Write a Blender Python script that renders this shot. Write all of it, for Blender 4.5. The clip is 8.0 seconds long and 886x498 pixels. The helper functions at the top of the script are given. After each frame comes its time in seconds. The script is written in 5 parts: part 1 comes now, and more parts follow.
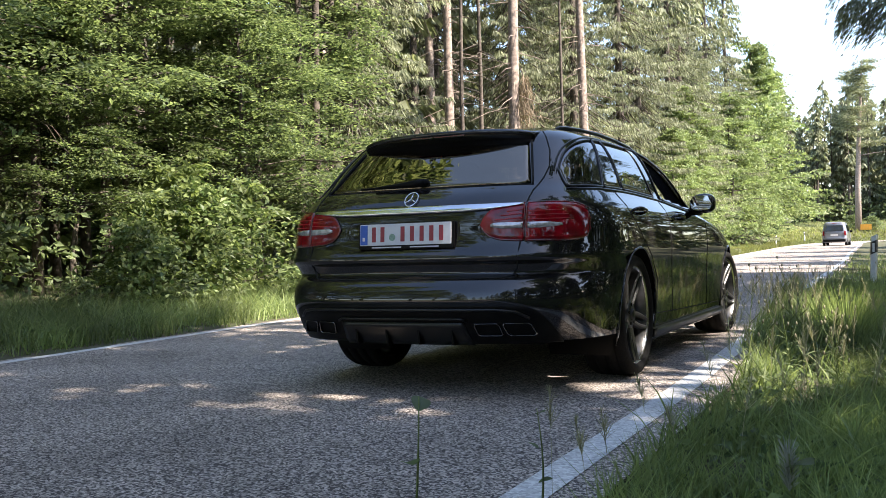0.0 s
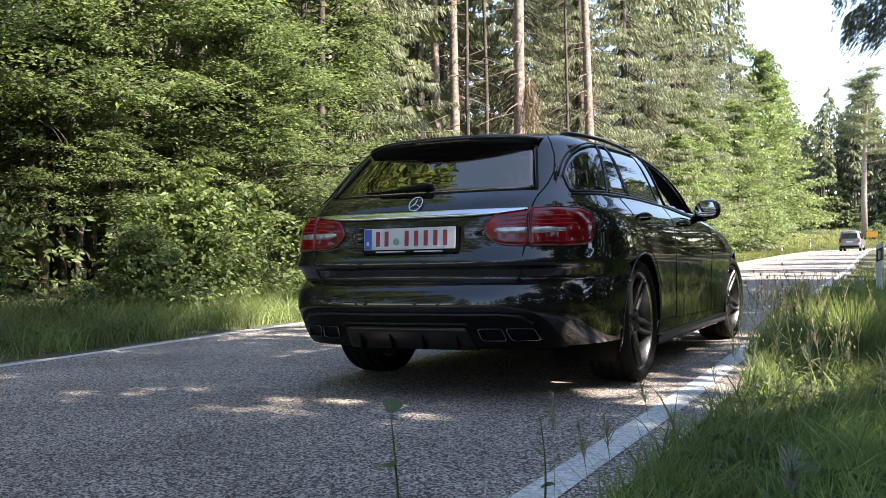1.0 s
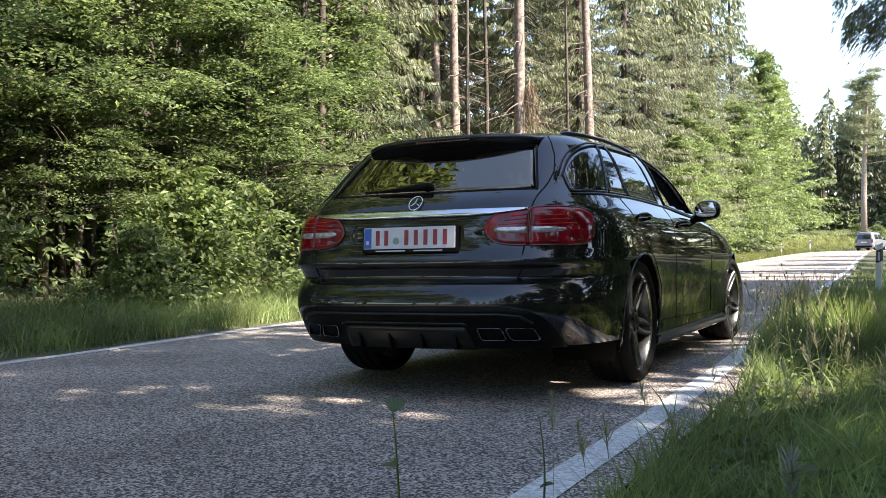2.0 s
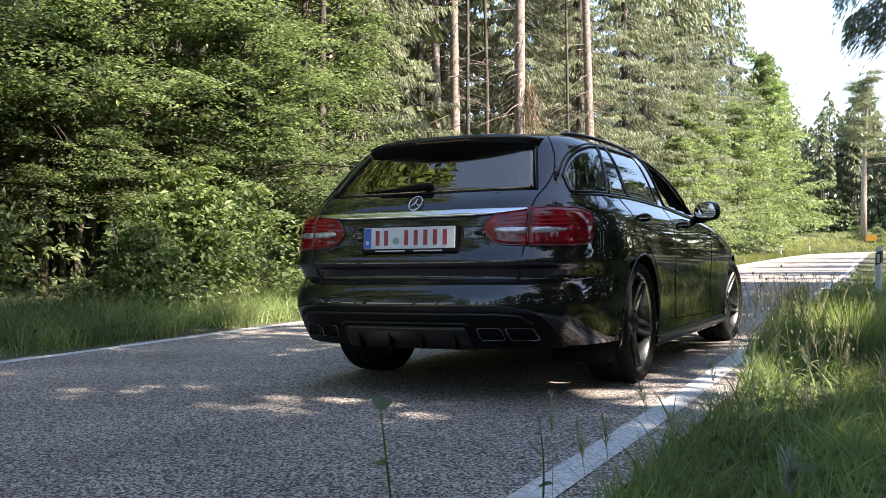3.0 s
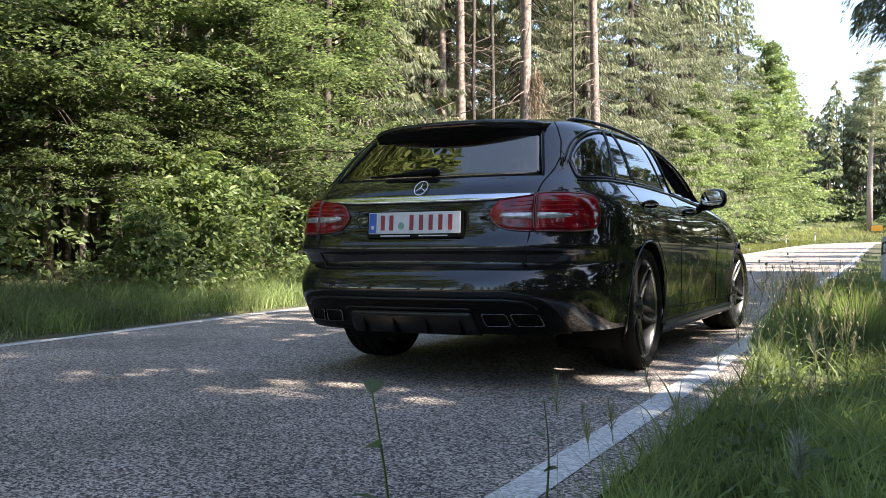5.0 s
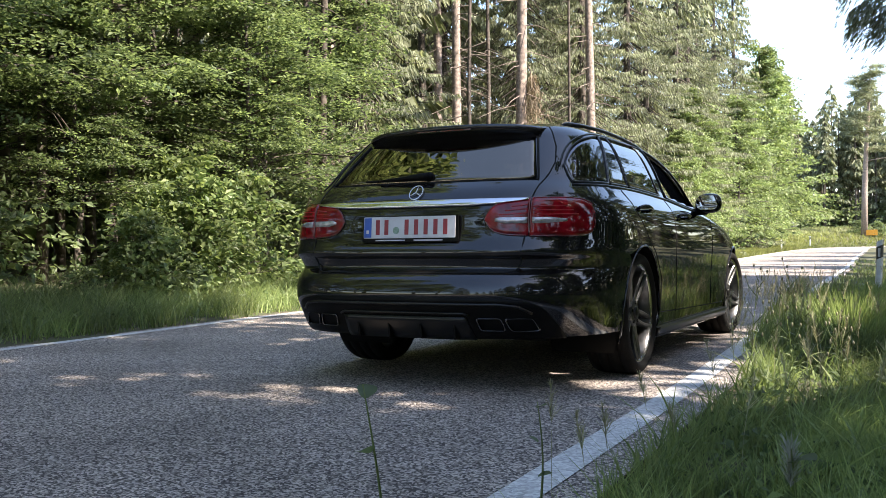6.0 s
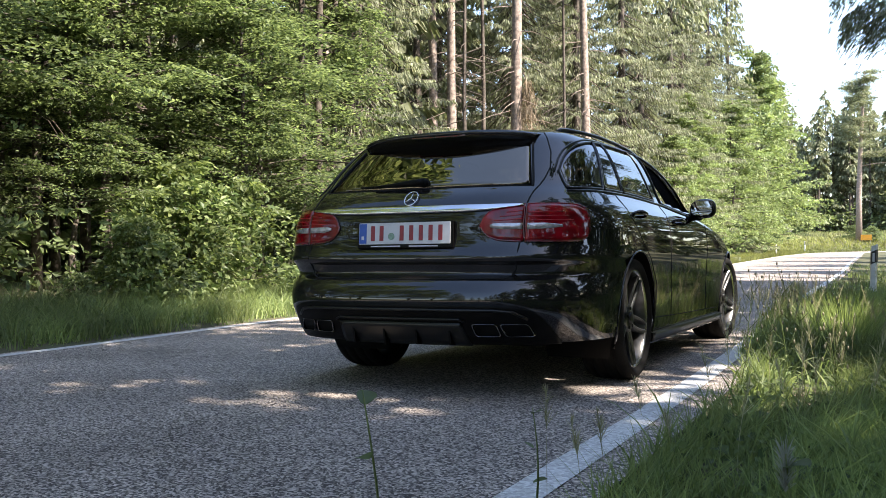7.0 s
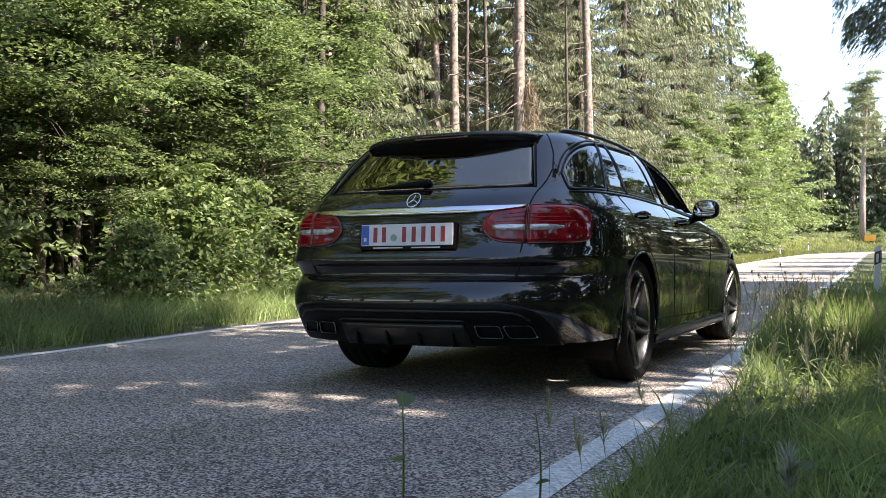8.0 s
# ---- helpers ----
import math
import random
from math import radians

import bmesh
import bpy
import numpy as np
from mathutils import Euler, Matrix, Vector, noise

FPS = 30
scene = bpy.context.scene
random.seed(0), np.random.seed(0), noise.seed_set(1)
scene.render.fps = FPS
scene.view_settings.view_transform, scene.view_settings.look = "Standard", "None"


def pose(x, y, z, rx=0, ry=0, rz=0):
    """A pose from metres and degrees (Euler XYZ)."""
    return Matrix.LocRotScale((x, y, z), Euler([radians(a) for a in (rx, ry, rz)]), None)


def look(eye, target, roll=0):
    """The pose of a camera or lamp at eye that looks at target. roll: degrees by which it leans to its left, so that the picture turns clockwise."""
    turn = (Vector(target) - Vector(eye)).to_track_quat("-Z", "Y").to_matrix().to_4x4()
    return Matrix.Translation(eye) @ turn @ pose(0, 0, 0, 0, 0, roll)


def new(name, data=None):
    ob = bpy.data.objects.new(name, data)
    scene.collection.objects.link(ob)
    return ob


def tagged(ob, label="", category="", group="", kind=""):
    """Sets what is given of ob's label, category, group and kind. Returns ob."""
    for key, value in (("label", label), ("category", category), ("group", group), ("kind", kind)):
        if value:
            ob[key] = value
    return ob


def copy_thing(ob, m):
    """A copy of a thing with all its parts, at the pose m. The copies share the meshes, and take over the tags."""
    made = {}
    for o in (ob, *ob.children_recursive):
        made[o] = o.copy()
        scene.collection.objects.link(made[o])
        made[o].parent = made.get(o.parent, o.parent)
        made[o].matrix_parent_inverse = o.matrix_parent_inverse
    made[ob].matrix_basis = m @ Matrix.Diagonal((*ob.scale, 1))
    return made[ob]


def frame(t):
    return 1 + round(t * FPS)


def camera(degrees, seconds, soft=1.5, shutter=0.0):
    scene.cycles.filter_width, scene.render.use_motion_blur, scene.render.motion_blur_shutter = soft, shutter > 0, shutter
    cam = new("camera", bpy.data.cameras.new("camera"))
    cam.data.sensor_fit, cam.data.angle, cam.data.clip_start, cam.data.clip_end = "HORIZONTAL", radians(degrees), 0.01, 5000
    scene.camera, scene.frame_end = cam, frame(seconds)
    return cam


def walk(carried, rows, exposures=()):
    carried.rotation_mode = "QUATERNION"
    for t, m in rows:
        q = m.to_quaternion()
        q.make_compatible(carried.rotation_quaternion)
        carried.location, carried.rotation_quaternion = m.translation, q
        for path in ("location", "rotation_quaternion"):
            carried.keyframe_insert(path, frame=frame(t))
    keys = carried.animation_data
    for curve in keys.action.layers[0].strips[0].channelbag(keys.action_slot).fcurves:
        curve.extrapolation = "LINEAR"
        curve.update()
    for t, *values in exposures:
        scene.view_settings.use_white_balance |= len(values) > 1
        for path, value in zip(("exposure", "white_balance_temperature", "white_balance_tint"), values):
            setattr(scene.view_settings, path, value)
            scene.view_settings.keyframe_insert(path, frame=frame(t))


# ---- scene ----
cam = camera(50.6, 8.0, soft=0.85)

PATH = [
    (0, (2.268, -4.058, 0.699), (1.372, -2.27, 0.709), -1.4),
    (0.5, (2.274, -4.064, 0.697), (1.375, -2.277, 0.716), -1.2),
    (1, (2.271, -4.054, 0.695), (1.366, -2.271, 0.717), -1.1),
    (1.5, (2.269, -4.051, 0.694), (1.364, -2.268, 0.715), -1.0),
    (3, (2.27, -4.054, 0.69), (1.366, -2.27, 0.713), -0.7),
    (3.5, (2.264, -4.05, 0.685), (1.359, -2.266, 0.699), -0.7),
    (4, (2.258, -4.041, 0.681), (1.345, -2.261, 0.687), -0.5),
    (4.5, (2.258, -4.042, 0.678), (1.343, -2.264, 0.674), -0.4),
    (6, (2.264, -4.042, 0.681), (1.359, -2.258, 0.686), -0.3),
    (6.5, (2.265, -4.046, 0.684), (1.366, -2.26, 0.696), -0.4),
    (7, (2.266, -4.043, 0.682), (1.37, -2.255, 0.699), -0.4),
    (7.5, (2.263, -4.039, 0.678), (1.364, -2.252, 0.697), -0.4),
    (8, (2.266, -4.036, 0.682), (1.364, -2.251, 0.702), -0.5),
]
walk(cam, [(t, look(eye, target, roll)) for t, eye, target, roll in PATH], [(0, 1.98, 6750, 14), (8, 1.98, 6750, 14)])


# ---- light ----
SUN_AZ = radians(92)      # from +y towards +x
SUN_EL = radians(47)
world = bpy.data.worlds.new("sky")
scene.world = world
world.use_nodes = True
wn = world.node_tree
sky = wn.nodes.new("ShaderNodeTexSky")
sky.sky_type, sky.sun_disc = "NISHITA", False
sky.sun_elevation, sky.sun_rotation = SUN_EL, SUN_AZ
sky.air_density, sky.dust_density, sky.ozone_density = 1.0, 0.8, 1.0
wn.links.new(sky.outputs[0], wn.nodes["Background"].inputs[0])
wn.nodes["Background"].inputs[1].default_value = 0.135
sun = new("sun", bpy.data.lights.new("sun", "SUN"))
sun.data.energy, sun.data.angle, sun.data.color = 5.0, radians(0.55), (1.0, 0.93, 0.82)
SUN_DIR = Vector((math.sin(SUN_AZ) * math.cos(SUN_EL), math.cos(SUN_AZ) * math.cos(SUN_EL), math.sin(SUN_EL)))
sun.matrix_world = look(SUN_DIR * 60, (0, 0, 0))


# ---- material helpers ----
def mat(name, color, rough=0.5, metal=0.0, vary=0.0, scale=8.0, bump=0.0, bump_scale=60.0, coat=0.0, second=None, spec=0.5, coat_ior=1.5):
    """Principled surface with two-scale variation of colour and a fine relief."""
    m = bpy.data.materials.new(name)
    m.use_nodes = True
    nt = m.node_tree
    b = nt.nodes["Principled BSDF"]
    b.inputs["Base Color"].default_value = (*color, 1)
    b.inputs["Roughness"].default_value = rough
    b.inputs["Metallic"].default_value = metal
    b.inputs["Coat Weight"].default_value = coat
    b.inputs["Coat Roughness"].default_value = 0.02
    b.inputs["Coat IOR"].default_value = coat_ior
    b.inputs["Specular IOR Level"].default_value = spec
    if vary or bump:
        tc = nt.nodes.new("ShaderNodeTexCoord")
        n1 = nt.nodes.new("ShaderNodeTexNoise")
        n1.inputs["Scale"].default_value, n1.inputs["Detail"].default_value = scale, 6
        nt.links.new(tc.outputs["Object"], n1.inputs["Vector"])
        if vary:
            mix = nt.nodes.new("ShaderNodeMix")
            mix.data_type = "RGBA"
            other = second or tuple(c * (1 - vary) for c in color)
            mix.inputs["A"].default_value, mix.inputs["B"].default_value = (*color, 1), (*other, 1)
            ramp = nt.nodes.new("ShaderNodeMapRange")
            ramp.inputs["From Min"].default_value, ramp.inputs["From Max"].default_value = 0.35, 0.65
            nt.links.new(n1.outputs["Fac"], ramp.inputs["Value"])
            nt.links.new(ramp.outputs[0], mix.inputs["Factor"])
            nt.links.new(mix.outputs["Result"], b.inputs["Base Color"])
        if bump:
            n2 = nt.nodes.new("ShaderNodeTexNoise")
            n2.inputs["Scale"].default_value, n2.inputs["Detail"].default_value = bump_scale, 4
            nt.links.new(tc.outputs["Object"], n2.inputs["Vector"])
            bp = nt.nodes.new("ShaderNodeBump")
            bp.inputs["Strength"].default_value, bp.inputs["Distance"].default_value = bump, 0.01
            nt.links.new(n2.outputs["Fac"], bp.inputs["Height"])
            nt.links.new(bp.outputs[0], b.inputs["Normal"])
    return m


def leaf_mat(name, dark, light, translucent=0.4, rough=0.5):
    """Thin leaf: varied per leaf, lets light through."""
    m = bpy.data.materials.new(name)
    m.use_nodes = True
    nt = m.node_tree
    b = nt.nodes["Principled BSDF"]
    b.inputs["Roughness"].default_value = rough
    b.inputs["Specular IOR Level"].default_value = 0.34
    geo = nt.nodes.new("ShaderNodeNewGeometry")
    mix = nt.nodes.new("ShaderNodeMix")
    mix.data_type = "RGBA"
    mix.inputs["A"].default_value, mix.inputs["B"].default_value = (*dark, 1), (*light, 1)
    nt.links.new(geo.outputs["Random Per Island"], mix.inputs["Factor"])
    tc = nt.nodes.new("ShaderNodeTexCoord")
    n1 = nt.nodes.new("ShaderNodeTexNoise")
    n1.inputs["Scale"].default_value, n1.inputs["Detail"].default_value = 1.3, 3
    nt.links.new(tc.outputs["Object"], n1.inputs["Vector"])
    spread = nt.nodes.new("ShaderNodeMapRange")
    spread.inputs["From Min"].default_value, spread.inputs["From Max"].default_value = 0.36, 0.64
    spread.inputs["To Min"].default_value, spread.inputs["To Max"].default_value = 0.55, 1.35
    nt.links.new(n1.outputs["Fac"], spread.inputs["Value"])
    tone = nt.nodes.new("ShaderNodeMix")
    tone.data_type, tone.blend_type = "RGBA", "MULTIPLY"
    tone.inputs["Factor"].default_value = 1
    nt.links.new(mix.outputs["Result"], tone.inputs["A"])
    nt.links.new(spread.outputs[0], tone.inputs["B"])
    nt.links.new(tone.outputs["Result"], b.inputs["Base Color"])
    tr = nt.nodes.new("ShaderNodeBsdfTranslucent")
    warm = nt.nodes.new("ShaderNodeMix")
    warm.data_type, warm.blend_type = "RGBA", "MULTIPLY"
    warm.inputs["Factor"].default_value = 1
    warm.inputs["B"].default_value = (1.4, 1.4, 0.98, 1)
    nt.links.new(tone.outputs["Result"], warm.inputs["A"])
    nt.links.new(warm.outputs["Result"], tr.inputs["Color"])
    mx = nt.nodes.new("ShaderNodeMixShader")
    mx.inputs[0].default_value = translucent
    nt.links.new(b.outputs[0], mx.inputs[1])
    nt.links.new(tr.outputs[0], mx.inputs[2])
    nt.links.new(mx.outputs[0], nt.nodes["Material Output"].inputs["Surface"])
    return m


# ---- mesh helpers ----
def part(name, bm, material, parent=None, label="", smooth=None):
    me = bpy.data.meshes.new(name)
    if smooth is not None:
        for f in bm.faces:
            f.smooth = smooth
    bm.to_mesh(me)
    bm.free()
    for mm in (material if isinstance(material, (list, tuple)) else [material]):
        me.materials.append(mm)
    ob = new(name, me)
    if parent is not None:
        ob.parent = parent
    if label:
        ob["label"] = label
    return ob


def raw(name, verts, quads, material, parent=None, smooth=False, label=""):
    """A mesh object straight from arrays of vertices and quads."""
    verts, quads = np.asarray(verts, dtype=np.float32), np.asarray(quads, dtype=np.int32)
    me = bpy.data.meshes.new(name)
    k = quads.shape[1]
    me.vertices.add(len(verts))
    me.vertices.foreach_set("co", verts.ravel())
    me.loops.add(quads.size)
    me.loops.foreach_set("vertex_index", quads.ravel())
    me.polygons.add(len(quads))
    me.polygons.foreach_set("loop_start", np.arange(0, quads.size, k, dtype=np.int32))
    me.polygons.foreach_set("use_smooth", np.full(len(quads), smooth))
    me.update(calc_edges=True)
    me.validate()
    me.materials.append(material)
    ob = new(name, me)
    if parent is not None:
        ob.parent = parent
    if label:
        ob["label"] = label
    return ob


def empty(name, m=None):
    ob = new(name)
    ob.empty_display_size = 0.1
    if m is not None:
        ob.matrix_basis = m
    return ob


def tube(bm, pts, radii, sides=8, cap=True):
    """A tapered tube along pts."""
    rings = []
    pts = [Vector(p) for p in pts]
    if not isinstance(radii, (list, tuple)):
        radii = [radii] * len(pts)
    for i, p in enumerate(pts):
        d = (pts[min(i + 1, len(pts) - 1)] - pts[max(i - 1, 0)]).normalized()
        a = d.cross(Vector((0, 0, 1)) if abs(d.z) < 0.9 else Vector((1, 0, 0))).normalized()
        b = d.cross(a)
        rings.append([bm.verts.new(p + (a * math.cos(k * 2 * math.pi / sides) + b * math.sin(k * 2 * math.pi / sides)) * radii[i]) for k in range(sides)])
    for r0, r1 in zip(rings, rings[1:]):
        for k in range(sides):
            bm.faces.new((r0[k], r0[(k + 1) % sides], r1[(k + 1) % sides], r1[k]))
    if cap:
        bm.faces.new(rings[0][::-1])
        bm.faces.new(rings[-1])
    return rings


def box(bm, x0, x1, y0, y1, z0, z1, bevel=0.0):
    b2 = bmesh.new()
    bmesh.ops.create_cube(b2, size=1)
    for v in b2.verts:
        v.co = Vector(((x0 + x1) / 2 + v.co.x * (x1 - x0), (y0 + y1) / 2 + v.co.y * (y1 - y0), (z0 + z1) / 2 + v.co.z * (z1 - z0)))
    if bevel:
        bmesh.ops.bevel(b2, geom=b2.edges[:], offset=bevel, segments=2, affect="EDGES")
    me = bpy.data.meshes.new("tmp")
    b2.to_mesh(me)
    b2.free()
    bm.from_mesh(me)
    bpy.data.meshes.remove(me)


def lerp(table, s):
    xs, ys = zip(*table)
    return float(np.interp(s, xs, ys))


def smooth_table(table, s):
    """Smooth (monotone cubic) interpolation of a small table, for arrays too."""
    xs, ys = np.array([p[0] for p in table], float), np.array([p[1] for p in table], float)
    d = np.diff(ys) / np.diff(xs)
    m = np.empty(len(xs))
    m[0], m[-1] = d[0], d[-1]
    for i in range(1, len(xs) - 1):
        m[i] = 0 if d[i - 1] * d[i] <= 0 else 2 * d[i - 1] * d[i] / (d[i - 1] + d[i])
    s = np.clip(np.asarray(s, float), xs[0], xs[-1])
    k = np.clip(np.searchsorted(xs, s) - 1, 0, len(xs) - 2)
    h = xs[k + 1] - xs[k]
    t = (s - xs[k]) / h
    return ((2 * t**3 - 3 * t**2 + 1) * ys[k] + (t**3 - 2 * t**2 + t) * h * m[k] + (-2 * t**3 + 3 * t**2) * ys[k + 1] + (t**3 - t**2) * h * m[k + 1])


# ---- ground and road ----
EDGE_R = [(-60, 3.2), (-25, 1.9), (-6, 1.30), (-1.6, 1.20), (0, 1.18), (2.5, 1.10), (9.3, 0.76), (14.5, 0.56), (22, 0.36), (33, 0.0), (45, -0.5), (60, -0.97), (68, -1.2), (75, -1.46), (82, -1.70), (88, -1.86), (96, -0.6), (104, 4.0), (109, 11.0), (114, 24), (122, 60)]
EDGE_L = [(-60, -1.6), (-25, -2.7), (-6, -3.2), (0.5, -3.58), (4.7, -4.02), (12, -4.45), (33, -4.9), (45, -5.6), (60, -6.3), (75, -6.8), (88, -6.6), (97, -4.6), (105, 0.5), (112, 9.0), (118, 21), (128, 55)]
RISE = [(-400, 0), (12, 0), (22, 0.06), (45, 0.27), (73, 0.57), (91, 0.80), (115, 1.15), (150, 2.0), (400, 6.0), (1500, 14)]


def road_z(y):
    return smooth_table(RISE, y)


def ground_z(x, y):
    """Height of the ground: flat road, soft verges, banks to the woods."""
    x, y = np.asarray(x, float), np.asarray(y, float)
    r, l = smooth_table(EDGE_R, y), smooth_table(EDGE_L, y)
    out_r, out_l = np.maximum(0, x - r - 0.25), np.maximum(0, l - 0.12 - x)
    z = road_z(y) - 0.012
    z = z - 0.05 * np.clip(out_r / 0.4, 0, 1) + 0.07 * np.clip(out_r - 2.0, 0, 6)
    z = z + 0.06 * np.clip(out_l, 0, 1.5) + 0.10 * np.clip(out_l - 1.5, 0, 5)
    far = np.clip((y - 78) / 22, 0, 1)
    z = z + 0.10 * np.clip(out_l - 0.5, 0, 14) * far
    bump = 0.03 * np.sin(x * 2.1 + y * 0.7) * np.sin(y * 1.3 - x * 0.6)
    return z + bump * np.clip(np.maximum(out_r, out_l) / 0.6, 0, 1)


def grid_sheet(name, xs, ys, zfun, material, parent=None):
    X, Y = np.meshgrid(xs, ys)
    V = np.stack([X, Y, zfun(X, Y)], -1).reshape(-1, 3)
    n = len(xs)
    i = (np.arange(len(ys) - 1)[:, None] * n + np.arange(n - 1)[None, :]).ravel()
    return raw(name, V, np.stack([i, i + 1, i + n + 1, i + n], -1), material, parent, smooth=True)


def ribbon(name, ys, left, right, lift, material, parent=None, cols=2):
    """A strip that follows the road between two edge functions of y."""
    ys = np.asarray(ys, float)
    L, R = left(ys), right(ys)
    t = np.linspace(0, 1, cols)
    X = L[:, None] * (1 - t) + R[:, None] * t
    Y = np.repeat(ys[:, None], cols, 1)
    V = np.stack([X, Y, road_z(Y) + lift], -1).reshape(-1, 3)
    i = (np.arange(len(ys) - 1)[:, None] * cols + np.arange(cols - 1)[None, :]).ravel()
    return raw(name, V, np.stack([i, i + 1, i + cols + 1, i + cols], -1), material, parent, smooth=True)


M_SOIL = mat("forest_soil", (0.075, 0.058, 0.035), 0.95, vary=0.6, scale=7, bump=1.0, bump_scale=22, second=(0.045, 0.065, 0.02))
def stone_mat(name, dark, light, share, scale, rough, patchy=0.25, bump=0.7):
    """Coarse chippings in binder: single stones, worn lanes and stains."""
    m = bpy.data.materials.new(name)
    m.use_nodes = True
    nt = m.node_tree
    b = nt.nodes["Principled BSDF"]
    b.inputs["Roughness"].default_value = rough
    b.inputs["Specular IOR Level"].default_value = 0.35
    tc = nt.nodes.new("ShaderNodeTexCoord")
    vo = nt.nodes.new("ShaderNodeTexVoronoi")
    vo.inputs["Scale"].default_value = scale
    nt.links.new(tc.outputs["Object"], vo.inputs["Vector"])
    sep = nt.nodes.new("ShaderNodeSeparateColor")
    nt.links.new(vo.outputs["Color"], sep.inputs[0])
    ramp = nt.nodes.new("ShaderNodeMapRange")
    ramp.inputs["From Min"].default_value, ramp.inputs["From Max"].default_value = 1 - share, 1.0
    nt.links.new(sep.outputs[0], ramp.inputs["Value"])
    mix = nt.nodes.new("ShaderNodeMix")
    mix.data_type = "RGBA"
    mix.inputs["A"].default_value, mix.inputs["B"].default_value = (*dark, 1), (*light, 1)
    nt.links.new(ramp.outputs[0], mix.inputs["Factor"])
    n1 = nt.nodes.new("ShaderNodeTexNoise")
    n1.inputs["Scale"].default_value, n1.inputs["Detail"].default_value = 0.9, 8
    nt.links.new(tc.outputs["Object"], n1.inputs["Vector"])
    r2 = nt.nodes.new("ShaderNodeMapRange")
    r2.inputs["From Min"].default_value, r2.inputs["From Max"].default_value = 0.3, 0.7
    r2.inputs["To Min"].default_value, r2.inputs["To Max"].default_value = 1 - patchy, 1 + patchy
    nt.links.new(n1.outputs["Fac"], r2.inputs["Value"])
    mul = nt.nodes.new("ShaderNodeMix")
    mul.data_type, mul.blend_type = "RGBA", "MULTIPLY"
    mul.inputs["Factor"].default_value = 1
    nt.links.new(mix.outputs["Result"], mul.inputs["A"])
    nt.links.new(r2.outputs[0], mul.inputs["B"])
    nt.links.new(mul.outputs["Result"], b.inputs["Base Color"])
    bp = nt.nodes.new("ShaderNodeBump")
    bp.inputs["Strength"].default_value, bp.inputs["Distance"].default_value = bump, 0.008
    bp.invert = True
    nt.links.new(vo.outputs["Distance"], bp.inputs["Height"])
    nt.links.new(bp.outputs[0], b.inputs["Normal"])
    return m


M_ASPHALT = stone_mat("asphalt", (0.063, 0.053, 0.049), (0.62, 0.545, 0.485), 0.70, 130, 0.8)
M_LINE = stone_mat("road_paint", (0.17, 0.17, 0.17), (0.68, 0.68, 0.67), 1.5, 95, 0.65, 0.15, 0.5)
M_LEAF = leaf_mat("leaf_green", (0.045, 0.073, 0.035), (0.228, 0.287, 0.138), 0.52)
M_LEAF2 = leaf_mat("leaf_pale", (0.06, 0.10, 0.036), (0.215, 0.265, 0.105), 0.44, rough=0.45)
M_LEAF3 = leaf_mat("leaf_bright", (0.14, 0.195, 0.078), (0.275, 0.335, 0.155), 0.42)
M_NEEDLE = leaf_mat("needle", (0.11, 0.13, 0.075), (0.26, 0.28, 0.175), 0.33, rough=0.55)
M_NEEDLE_DEAD = leaf_mat("needle_dry", (0.16, 0.12, 0.08), (0.30, 0.24, 0.17), 0.2, rough=0.7)
M_GRASS = leaf_mat("grass", (0.105, 0.155, 0.055), (0.27, 0.325, 0.135), 0.48)
M_MEADOW = leaf_mat("meadow", (0.14, 0.17, 0.05), (0.3, 0.31, 0.13), 0.35)
M_STRAW = leaf_mat("grass_seed", (0.22, 0.21, 0.13), (0.42, 0.40, 0.28), 0.35)
M_BARK = mat("bark", (0.12, 0.098, 0.08), 0.9, vary=0.6, scale=14, bump=1.0, bump_scale=40)
M_BARK_PINE = mat("bark_pine", (0.36, 0.285, 0.24), 0.9, vary=0.55, scale=10, bump=1.0, bump_scale=35)

near = np.concatenate([np.linspace(-400, -45, 12)[:-1], np.arange(-45, 130, 1.0), np.linspace(131, 1500, 24)])
wide = np.concatenate([np.linspace(-900, -40, 14)[:-1], np.arange(-40, 40, 0.8), np.linspace(41, 900, 14)])
ground = tagged(grid_sheet("ground", wide, near, ground_z, M_SOIL), "dark forest soil with moss and litter", "ground", kind="structure")
ys_road = np.concatenate([np.arange(-60, 40, 1.0), np.arange(40, 122, 0.8)])
road = tagged(ribbon("road", ys_road, lambda y: smooth_table(EDGE_L, y) - 0.10, lambda y: smooth_table(EDGE_R, y) + 0.27, 0.0, M_ASPHALT, cols=14), "grey coarse asphalt country road", "road", kind="structure")
for nm, a, b, tab in (("edge_line_near", 0.0, 0.13, EDGE_R), ("edge_line_far", 0.0, 0.12, EDGE_L)):
    tagged(ribbon(nm, ys_road, lambda y, s=a, q=tab: smooth_table(q, y) + s, lambda y, s=b, q=tab: smooth_table(q, y) + s, 0.004, M_LINE), "worn white painted edge line of the road", "road marking", kind="structure")


# ---- estate car ----
YR = [(0.16, 0.18), (0.22, 0.11), (0.27, 0.045), (0.31, 0.015), (0.37, -0.025), (0.43, -0.055), (0.475, -0.060), (0.51, -0.053), (0.54, -0.036), (0.565, -0.012), (0.583, 0.016), (0.60, 0.044), (0.64, 0.040), (0.668, 0.021), (0.682, 0.021), (0.705, 0.038), (0.74, 0.058), (0.79, 0.070), (0.85, 0.075), (0.90, 0.085), (0.94, 0.105), (0.99, 0.15), (1.04, 0.225), (1.15, 0.345), (1.27, 0.475), (1.31, 0.52), (1.35, 0.60), (1.385, 0.78), (1.41, 1.05), (1.425, 1.4)]
